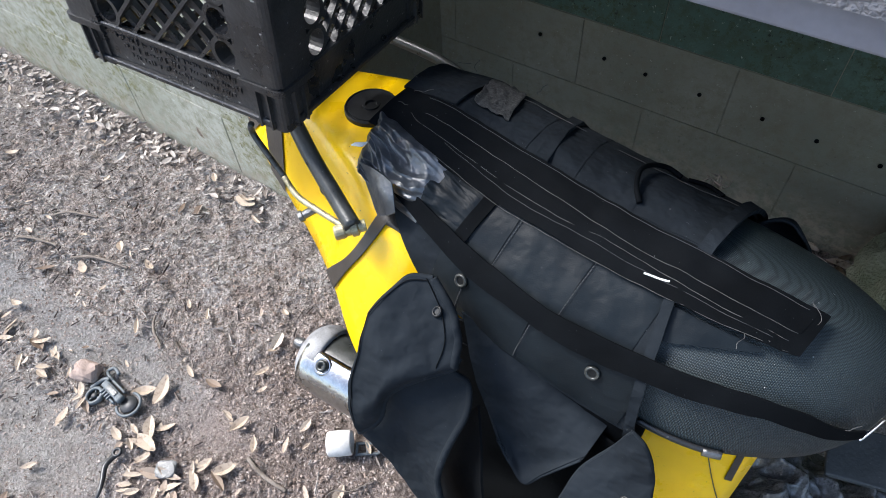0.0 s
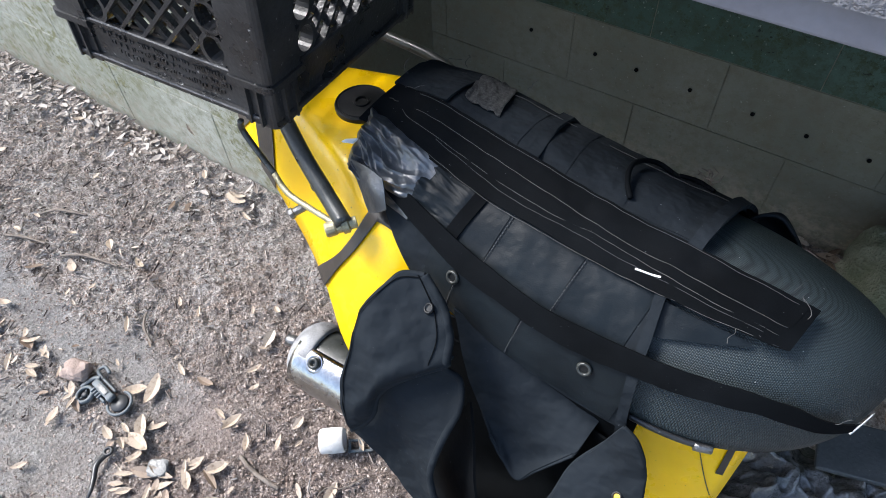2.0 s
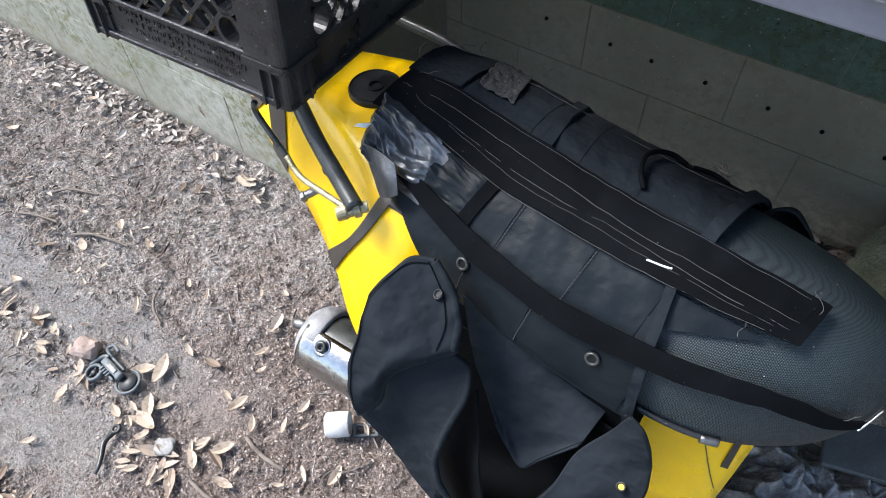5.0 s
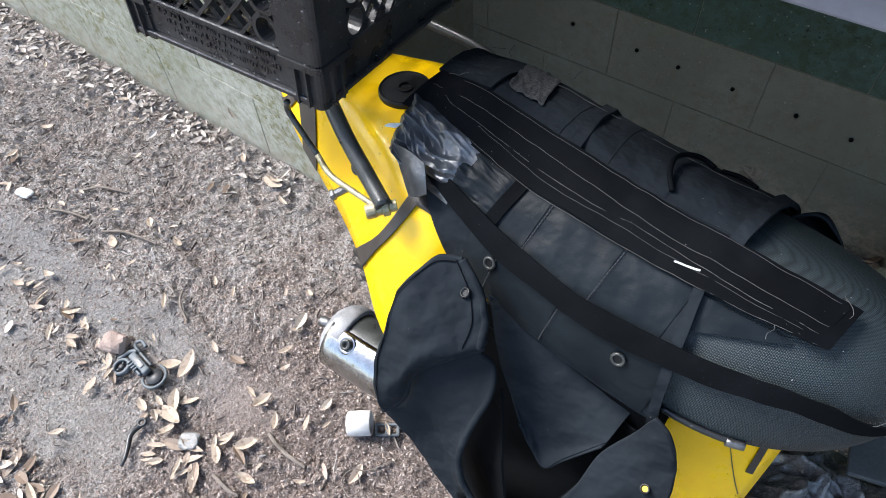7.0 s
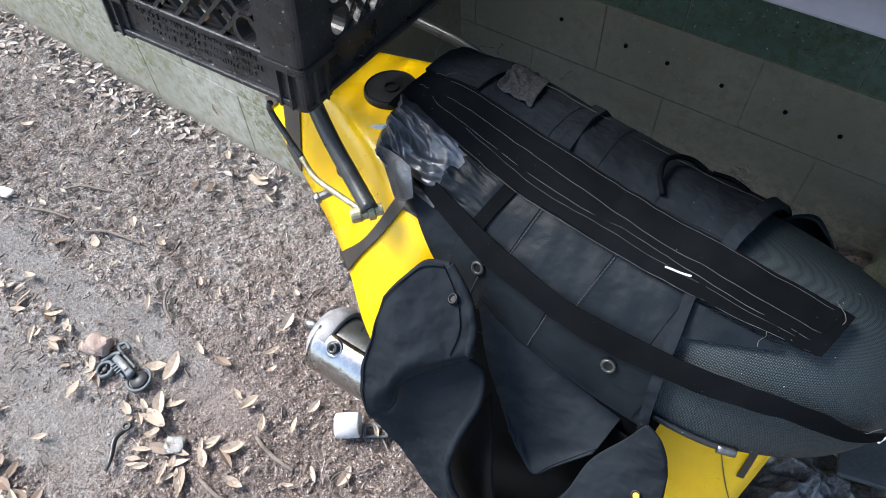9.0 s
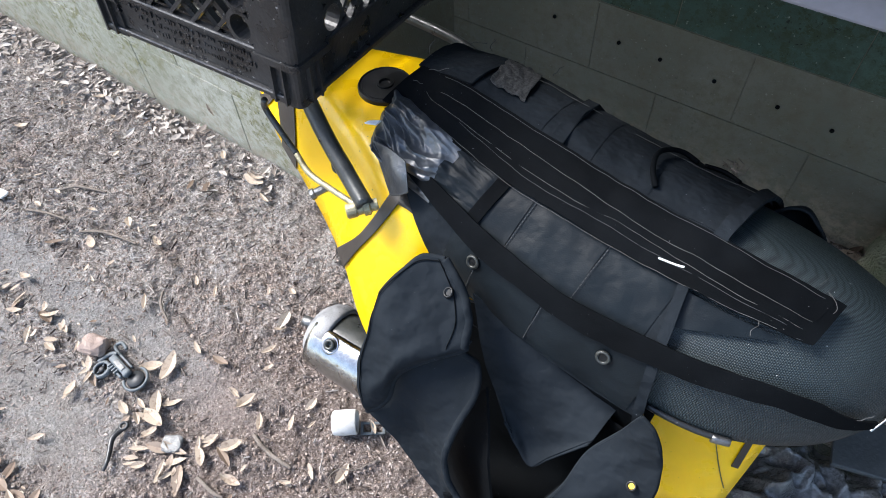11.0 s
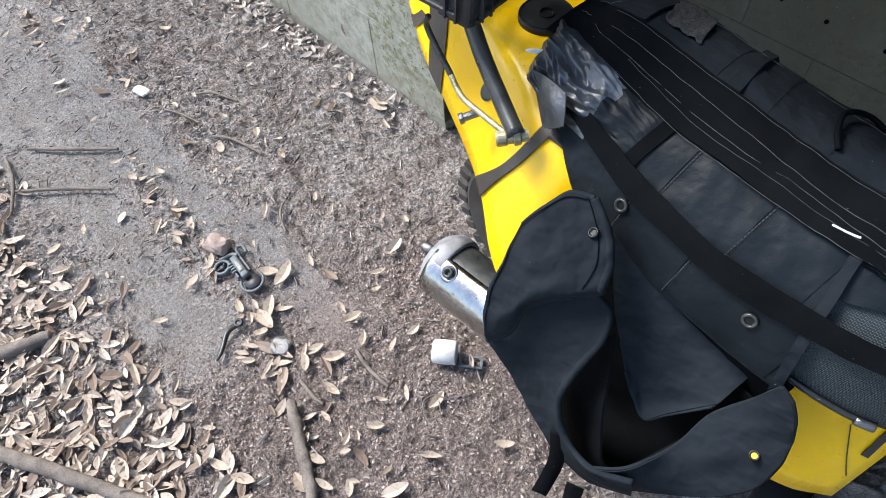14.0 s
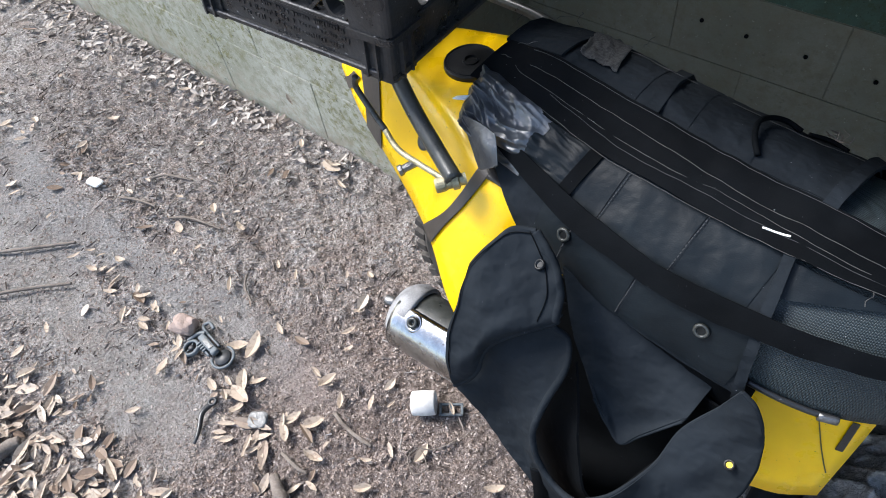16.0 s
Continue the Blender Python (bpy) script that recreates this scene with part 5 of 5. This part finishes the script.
def build_gadget():
    """Broken plastic clamp: a slotted arm, a round eye and a barrel."""
    at = Vector((-1.003, 0.108, 0.006))
    g = holder("plastic_clamp", at, "broken slate grey plastic clamp lying in leaves", "clamp")
    q = pose(at.x, at.y, at.z, 6, -4, -6)

    def put(name, bm, mat, label=""):
        bm.transform(q)
        return under(part(name, bm, mat, g, label, True), g)
    bm = bmesh.new()
    box(bm, -0.036, 0.036, -0.009, 0.009, 0.010, 0.024, 0.004)
    put("arm", bm, GADGET)
    for y0, y1 in ((-0.019, -0.013), (0.012, 0.018)):
        bm = bmesh.new()
        box(bm, -0.045, 0.022, y0, y1, 0.004, 0.014, 0.002)
        put("side_link", bm, GADGET)
    for k in range(4):
        bm = bmesh.new()
        box(bm, -0.026 + k * 0.009, -0.022 + k * 0.009, -0.021, -0.008, 0.006, 0.018, 0.001)
        put("rib", bm, GADGET)
    bm = bmesh.new()
    lathe(bm, [(0.015, 0.0), (0.021, 0.0), (0.0225, 0.003), (0.0225, 0.008), (0.020, 0.011), (0.015, 0.011), (0.015, 0.0)], Matrix.Translation((-0.034, -0.034, 0.004)), 28)
    put("round_eye", bm, GADGET, "ring-shaped end")
    bm = bmesh.new()
    lathe(bm, [(0.0, 0.0), (0.007, 0.0), (0.007, 0.010), (0.004, 0.012), (0.0, 0.012)], Matrix.Translation((-0.034, -0.034, 0.003)), 16)
    put("hub", bm, BLACKPL)
    for a in (0.3, 2.4, 4.5):
        bm = bmesh.new()
        d = Vector((math.cos(a), math.sin(a), 0))
        tube(bm, [Vector((-0.034, -0.034, 0.008)) + d * 0.005, Vector((-0.034, -0.034, 0.008)) + d * 0.017], 0.0025, 6)
        put("spoke", bm, GADGET)
    bm = bmesh.new()
    tube(bm, curve_points([(-0.058, -0.028, 0.010), (-0.050, 0.002, 0.012), (-0.034, 0.012, 0.014)], 12), 0.0055, 8)
    put("bracket", bm, GADGET)
    for k in (-1, 1):
        bm = bmesh.new()
        tube(bm, curve_points([(-0.064, 0.022, 0.008), (-0.054, 0.026 + 0.009 * k, 0.012), (-0.030, 0.024 + 0.009 * k, 0.012)], 12), 0.0042, 8)
        put("prong", bm, GADGET)
    bm = bmesh.new()
    box(bm, -0.016, 0.020, -0.0055, 0.0055, 0.0242, 0.0262, 0.0008)
    put("label_plate", bm, CLEAR, "pale worn label")
    bm = bmesh.new()
    box(bm, 0.024, 0.040, -0.010, 0.010, 0.012, 0.027, 0.005)
    put("end_block", bm, GADGET)
    bm = bmesh.new()
    lathe(bm, [(0.0, 0.0), (0.019, 0.0), (0.021, 0.003), (0.019, 0.007), (0.0, 0.008)], Matrix.Translation((0.052, 0.004, 0.004)), 24)
    put("disc", bm, BLACKPL, "black round plate")
    bm = bmesh.new()
    tube(bm, [Vector((0.052 + 0.028 * math.cos(a), 0.004 + 0.027 * math.sin(a), 0.008)) for a in [-2.3 + 4.4 * k / 24 for k in range(25)]], 0.0035, 8)
    put("cage", bm, GADGET, "curved guide plate")


build_gadget()


def build_roll():
    at = Vector((-0.485, 0.295, 0.0))
    bm = bmesh.new()
    m = axis_pose((-0.514, 0.282, 0.026), (0.80, 0.60, 0.05))
    lathe(bm, [(0.021, 0.0), (0.024, -0.001), (0.026, 0.002), (0.0265, 0.025), (0.026, 0.048), (0.024, 0.050), (0.021, 0.049), (0.021, 0.0)], m, 30)
    for v in bm.verts:
        v.co += Vector((0, 0, 1)) * 0.002 * wob(v.co.x, v.co.y, 60.0)
    thing("cardboard_tube", bm, PLASTER, "short white cardboard tube lying on the soil", "tube", smooth=True)
    bm = bmesh.new()
    q = pose(-0.445, 0.325, 0.006, 4, 6, 38)
    for a in ((-0.026, 0.026, -0.014, -0.009), (-0.026, 0.026, 0.009, 0.014), (-0.026, -0.020, -0.014, 0.014), (-0.004, 0.003, -0.014, 0.014), (0.020, 0.026, -0.014, 0.014)):
        b2 = bmesh.new()
        box(b2, a[0], a[1], a[2], a[3], 0, 0.006, 0.001)
        b2.transform(q)
        me = bpy.data.meshes.new("t")
        b2.to_mesh(me)
        b2.free()
        bm.from_mesh(me)
        bpy.data.meshes.remove(me)
    thing("metal_bracket", bm, GADGET, "small slotted grey metal bracket on the soil", "bracket")


build_roll()

bm = bmesh.new()
tube(bm, curve_points([(-0.888, 0.012, 0.008), (-0.884, -0.012, 0.012), (-0.866, -0.035, 0.009), (-0.852, -0.052, 0.010), (-0.846, -0.068, 0.006)], 24), 0.0072, 8, flat=0.55, taper=lambda k: 1.0 - 0.5 * k)
tube(bm, [Vector((-0.889 + 0.008 * math.cos(a), 0.020 + 0.008 * math.sin(a), 0.009)) for a in [6.283 * k / 18 for k in range(19)]], 0.0035, 8, cap=False)
thing("rubber_strip", bm, BLACKPL, "bent black lever with a looped end on the soil", "lever", smooth=True)
bm = bmesh.new()
lumpy(bm, pose(-0.773, 0.054, 0.007, 0, 0, 30), 0.022, 0.018, 0.005, 0.3, 9.0)
thing("plastic_scrap", bm, CLEAR, "cloudy clear plastic scrap on the soil", "plastic scrap")
bm = bmesh.new()
lumpy(bm, pose(-1.744, 0.253, 0.012, 0, 0, 15), 0.027, 0.015, 0.007, 0.15, 4.0)
thing("white_scrap", bm, WHITE, "white plastic scrap on the soil", "plastic scrap")
bm = bmesh.new()
tube(bm, curve_points([(-0.395, 0.28, 0.004), (-0.42, 0.235, 0.006), (-0.447, 0.218, 0.008), (-0.452, 0.190, 0.006), (-0.420, 0.172, 0.008), (-0.406, 0.195, 0.008), (-0.43, 0.215, 0.012)], 50), 0.0013, 6)
thing("wire", bm, BARK, "thin rusty wire curled on the soil", "wire", smooth=True)


def stick(points, r, label, rough=0.25, group="sticks on the soil"):
    P = curve_points(points, 40)
    bm = bmesh.new()
    tube(bm, P, r, 10, taper=lambda s: 0.75 + 0.35 * math.sin(2.2 * s + 0.6))
    for v in bm.verts:
        v.co += Vector((wob(v.co.y, v.co.z, 70.0, 1), wob(v.co.x, v.co.z, 70.0, 2), wob(v.co.x, v.co.y, 70.0, 3))) * r * rough
    thing("stick", bm, BARK, label, "stick", group, smooth=True)


stick([(-0.648, -0.010, 0.010), (-0.61, -0.025, 0.014), (-0.555, -0.050, 0.013), (-0.50, -0.075, 0.011), (-0.43, -0.115, 0.009)], 0.012, "thick dark stick half sunk in the soil")
stick([(-1.26, -0.48, 0.014), (-1.20, -0.40, 0.018), (-1.168, -0.305, 0.015)], 0.016, "thick broken branch end among leaves")
stick([(-1.05, -0.54, 0.016), (-0.92, -0.465, 0.02), (-0.80, -0.40, 0.018), (-0.62, -0.30, 0.012)], 0.014, "long branch lying among dry leaves")
for pts, r in (([(-1.66, -0.19, 0.008), (-1.56, -0.085, 0.012), (-1.47, 0.005, 0.008)], 0.0042), ([(-1.79, -0.15, 0.008), (-1.69, -0.17, 0.012), (-1.59, -0.22, 0.008)], 0.0045),
               ([(-1.78, -0.09, 0.006), (-1.69, -0.01, 0.009), (-1.59, 0.09, 0.006)], 0.0045), ([(-0.645, 0.168, 0.006), (-0.59, 0.158, 0.010), (-0.53, 0.162, 0.006)], 0.0045),
               ([(-0.675, 0.036, 0.005), (-0.63, 0.034, 0.008), (-0.60, 0.038, 0.005)], 0.004), ([(-1.635, 0.262, 0.005), (-1.57, 0.288, 0.008), (-1.51, 0.304, 0.005)], 0.0035),
               ([(-1.44, 0.30, 0.005), (-1.38, 0.335, 0.008), (-1.28, 0.36, 0.005)], 0.0035), ([(-1.10, 0.30, 0.005), (-1.07, 0.27, 0.008), (-1.02, 0.25, 0.005)], 0.003),
               ([(-1.62, 0.36, 0.005), (-1.58, 0.40, 0.008), (-1.50, 0.43, 0.005)], 0.0035)):
    stick(pts, r, "thin dry twig on the soil")


def build_binbag():
    rows = []
    n = 110
    for i in range(n + 1):
        line = []
        for j in range(n + 1):
            x, y = 0.165 + 0.36 * i / n, 0.41 + 0.275 * j / n
            e = min(1, 5 * i / n, 5 * (1 - i / n), 5 * j / n, 5 * (1 - j / n))
            h = 0.014 + 0.06 * e * (0.5 + 0.5 * wob(x, y, 9.0, 2.0)) + 0.04 * e * max(0, 1 - 2.5 * abs(wob(x, y, 17.0, 6.0))) + 0.016 * e * max(0, 1 - 3 * abs(wob(x, y, 38.0, 8.0)))
            line.append(Vector((x, y, 0.226 + h)))
        rows.append(line)
    bm = bmesh.new()
    solid_sheet(bm, rows, -0.002)
    thing("black_plastic_bag", bm, BINBAG, "crumpled shiny black polythene bag on the footboard", "plastic bag", smooth=True)
    for x, y, a, w in ((0.325, 0.665, 12, 0.05), (0.41, 0.69, 10, 0.03)):
        bm = bmesh.new()
        box(bm, -w, w, -0.045, 0.045, 0, 0.012, 0.003)
        bm.transform(pose(x, y, 0.318, 6, -8, a))
        thing("dark_card", bm, CARD, "flat dark card lying on the plastic bag", "card", "dark cards")


build_binbag()


def leaf_shape(rnd, at, length, yaw, tilt, roll, curl):
    """Points and faces of one narrow dry leaf with a bent midrib."""
    w = length * rnd.uniform(0.26, 0.50)
    sway = rnd.uniform(-0.25, 0.25) * length
    m = Matrix.Translation(at) @ Euler((roll, tilt, yaw)).to_matrix().to_4x4()
    pts, faces = [], []
    fold = rnd.uniform(0.1, 0.8)
    n = 6
    for i in range(n + 1):
        s = i / n
        half = w * 0.5 * math.sin(math.pi * min(s * 0.94 + 0.03, 1)) ** 0.75
        bend = curl * (s - 0.5) ** 2 * length
        for k in (-1, 0, 1):
            pts.append(m @ Vector(((s - 0.5) * length, k * half + sway * (s - 0.5) ** 2, bend + abs(k) * half * fold)))
    for i in range(n):
        for k in range(2):
            a = i * 3 + k
            faces.append((a, a + 3, a + 4, a + 1))
    return pts, faces


def litter(name, label, category, spots, seed, size, mat):
    rnd = random.Random(seed)
    V, F = [], []
    for x, y, lift in spots:
        p, f = leaf_shape(rnd, Vector((x, y, ground_height(x, y) + 0.004 + lift)), size * rnd.choice((0.35, 0.6, 0.8, 1.0, 1.2, 1.5)) * rnd.uniform(0.85, 1.15), rnd.uniform(0, 6.283), rnd.gauss(0, 0.13), rnd.gauss(0, 0.24), rnd.uniform(-0.3, 0.7))
        o = len(V)
        V += p
        F += [tuple(i + o for i in q) for q in f]
    me = bpy.data.meshes.new(name)
    me.from_pydata(V, [], F)
    me.materials.append(mat)
    return tagged(new(name, me), label, category, kind="stuff")


def clear_of(x, y):
    """False under the scooter and inside walls."""
    if y > 0.755 and x < -0.98:
        return False
    return y < 1.37


rnd = random.Random(11)
spots = []
while len(spots) < 3200:
    x, y = rnd.uniform(-2.6, -0.20), rnd.uniform(-1.2, 0.0)
    d = y + 0.17 - 0.05 * min(x + 1.0, 0.3) + 0.12 * wob(x, y, 5.0)
    fade = math.exp(-((x + 1.2) / 0.75) ** 4 - ((y + 0.35) / 0.5) ** 4)
    if d < 0 and rnd.random() < min(1, 0.25 - d * 3) * fade:
        spots.append((x, y, rnd.uniform(0, 0.015) * min(1, -d * 5)))
litter("leaf_pile", "drift of pale dry oak leaves on the soil", "leaves", spots, 21, 0.034, LEAF)
spots = []
while len(spots) < 1200:
    x = rnd.uniform(-3.4, -1.1)
    y = 0.755 - abs(rnd.gauss(0, 0.055)) * (1.5 if x < -1.7 else 1.0)
    if rnd.random() < min(1, (-0.95 - x) * 1.2):
        spots.append((x, y, rnd.uniform(0, 0.012)))
litter("leaf_drift", "small chips and leaves gathered along the wall foot", "leaves", spots, 22, 0.023, CHIP)
spots = []
while len(spots) < 520:
    x, y = rnd.uniform(-3.3, 0.0), rnd.uniform(-0.9, 0.72)
    drift = math.exp(-((y - 0.06 + 0.10 * (x + 1.0)) / 0.07) ** 2)
    if rnd.random() < (0.05 + 0.95 * drift) * (1 - 0.85 * trodden(x, y)):
        spots.append((x, y, 0.0))
loose = spots[:190]
spots = spots[190:]
litter("leaf_scatter", "scattered pale dry leaves on the soil", "leaves", spots, 23, 0.034, LEAF)
spots = []
while len(spots) < 500:
    x, y = (rnd.uniform(0.05, 0.42), rnd.uniform(1.05, 1.38)) if len(spots) < 160 else (rnd.uniform(0.10, 1.3), rnd.uniform(0.70, 1.38))
    spots.append((x, y, rnd.uniform(0, 0.012)))
litter("recess_leaves", "brown leaves and soil in the shaded recess", "leaves", spots, 24, 0.042, LEAF)


def single_leaf(x, y, yaw, length, seed):
    r = random.Random(seed)
    p, f = leaf_shape(r, Vector((0, 0, 0)), length, 0, r.uniform(-0.12, 0.12), r.uniform(-0.2, 0.2), r.uniform(0.1, 0.7))
    me = bpy.data.meshes.new("leaf")
    me.from_pydata(p, [], f)
    me.materials.append(LEAF)
    ob = new("leaf", me)
    ob.location, ob.rotation_euler = (x, y, ground_height(x, y) + 0.009), (0, 0, yaw)
    return tagged(ob, "pale dry oak leaf curled on bare soil", "leaf", "single fallen leaves")


FALLEN = [(-0.919, 0.172, 1.97, 0.071), (-0.953, 0.148, 0.72, 0.053), (-0.849, 0.069, -0.07, 0.064), (-1.060, 0.005, 1.92, 0.040),
          (-0.755, 0.216, 0.04, 0.027), (-0.710, 0.211, 1.39, 0.047), (-1.175, 0.691, 0.10, 0.064), (-0.714, 0.108, 1.02, 0.038),
          (-0.663, 0.128, 0.65, 0.043), (-1.109, 0.253, 2.37, 0.044), (-0.962, -0.277, 0.08, 0.063), (-0.612, 0.071, 0.19, 0.049),
          (-0.435, 0.214, 1.64, 0.046), (-0.851, 0.063, 0.19, 0.056), (-0.648, -0.192, 0.37, 0.058), (-0.942, -0.214, -0.27, 0.056)]
FALLEN_NEAR = [(-0.746, 0.211, -0.10, 0.031), (-0.710, 0.206, 0.22, 0.043), (-1.058, 0.002, 1.97, 0.043), (-0.270, 0.243, 0.75, 0.042),
               (-0.651, 0.195, 2.25, 0.037), (-0.713, 0.103, 1.26, 0.042), (-0.660, 0.122, 1.02, 0.048), (-1.276, 0.098, 0.75, 0.048),
               (-1.350, 0.395, 2.65, 0.040), (-1.173, 0.698, 0.27, 0.051), (-0.589, -0.171, 0.57, 0.051), (-0.964, -0.315, 0.03, 0.039),
               (-0.594, 0.231, 2.05, 0.037), (-0.483, 0.086, 0.79, 0.037), (-1.385, 0.294, -0.41, 0.047), (-0.561, 0.257, 1.33, 0.022),
               (-0.502, 0.026, 2.03, 0.026)]
for i, (x, y, yaw, length) in enumerate(FALLEN + FALLEN_NEAR):
    single_leaf(x, y, yaw, length, 100 + i)
for i, (x, y, _) in enumerate(loose):
    single_leaf(x, y, rnd.uniform(0, 6.28), rnd.uniform(0.020, 0.042), 400 + i)

ob = single_leaf(-1.372, 0.757, 0.6, 0.04, 300)
ob.location, ob.rotation_euler = (-1.379, 0.758, 0.130), (radians(80), radians(70), 0)
tagged(ob, "brown dead leaf stuck to the block wall")
# twigs, chips and crumbs of soil
def twigs():
    r = random.Random(31)
    V, F = [], []
    while len(V) < 6 * 7500:
        x, y = r.uniform(-3.0, 0.1), r.uniform(-0.95, 0.76)
        if not clear_of(x, y) or r.random() > (1 - 0.75 * trodden(x, y)) * (0.35 + 0.65 * (0.5 + wob(x, y, 4.0, 8.0))) * math.exp(-((x + 1.3) / 1.5) ** 6 - ((y - 0.0) / 0.9) ** 6) * min(1.0, max(0.12, (-0.75 - x) / 0.55, (y - 0.05) * 1.1 - x - 0.9)):
            continue
        a, l, w = r.uniform(0, 6.283), r.choice((0.006, 0.009, 0.012, 0.016, 0.024)) * r.uniform(0.6, 1.3), r.choice((0.0008, 0.0012, 0.0016, 0.0021)) * r.uniform(0.7, 1.3)
        d, n = Vector((math.cos(a), math.sin(a), r.uniform(-0.15, 0.15))), Vector((-math.sin(a), math.cos(a), 0))
        c = Vector((x, y, ground_height(x, y) + 0.0005 + w))
        o = len(V)
        for s in (-0.5, 0.5):
            V += [c + d * l * s + n * w, c + d * l * s - n * w, c + d * l * s + Vector((0, 0, w * 1.5))]
        F += [(o, o + 1, o + 4, o + 3), (o + 1, o + 2, o + 5, o + 4), (o + 2, o, o + 3, o + 5), (o, o + 2, o + 1), (o + 3, o + 4, o + 5)]
    me = bpy.data.meshes.new("twig_litter")
    me.from_pydata(V, [], F)
    me.materials.append(TWIG)
    tagged(new("twig_litter", me), "fine dry twigs and chips strewn on the soil", "twigs", kind="stuff")


def shreds():
    """Small flattened shreds of bark and clods of soil, packed on the loose ground."""
    r = random.Random(32)
    V, F = [], []
    ring = ((1, 0, 0), (0, 1, 0), (-1, 0, 0), (0, -1, 0), (0, 0, 1), (0, 0, -1))
    while len(V) < 6 * 62000:
        x, y = r.uniform(-2.5, -0.05), r.uniform(-0.8, 0.76)
        if not clear_of(x, y) or r.random() > (1 - 0.72 * trodden(x, y)) * (0.45 + 0.7 * (0.5 + wob(x, y, 5.0, 4.0))) * math.exp(-((x + 1.1) / 1.2) ** 6 - (y / 0.85) ** 6):
            continue
        length = 0.0016 + 0.0040 * r.random() ** 2
        wide = length * r.uniform(0.25, 0.7)
        a, lean = r.uniform(0, 6.283), r.gauss(0, 0.18)
        ca, sa = math.cos(a), math.sin(a)
        c = Vector((x, y, ground_height(x, y) - 0.0034 + wide * 0.35))
        o = len(V)
        for kx, ky, kz in ring:
            px, py = kx * length * r.uniform(0.7, 1.3), ky * wide * r.uniform(0.7, 1.3)
            V.append(c + Vector((px * ca - py * sa, px * sa + py * ca, kz * wide * 0.75 + px * lean)))
        F += [(o, o + 1, o + 4), (o + 1, o + 2, o + 4), (o + 2, o + 3, o + 4), (o + 3, o, o + 4), (o + 1, o, o + 5), (o + 2, o + 1, o + 5), (o + 3, o + 2, o + 5), (o, o + 3, o + 5)]
    me = bpy.data.meshes.new("soil_shreds")
    me.from_pydata(V, [], F)
    me.materials.append(CRUMB)
    tagged(new("soil_shreds", me), "brown bark shreds and crumbs of sandy soil", "soil", kind="stuff")


twigs()
shreds()
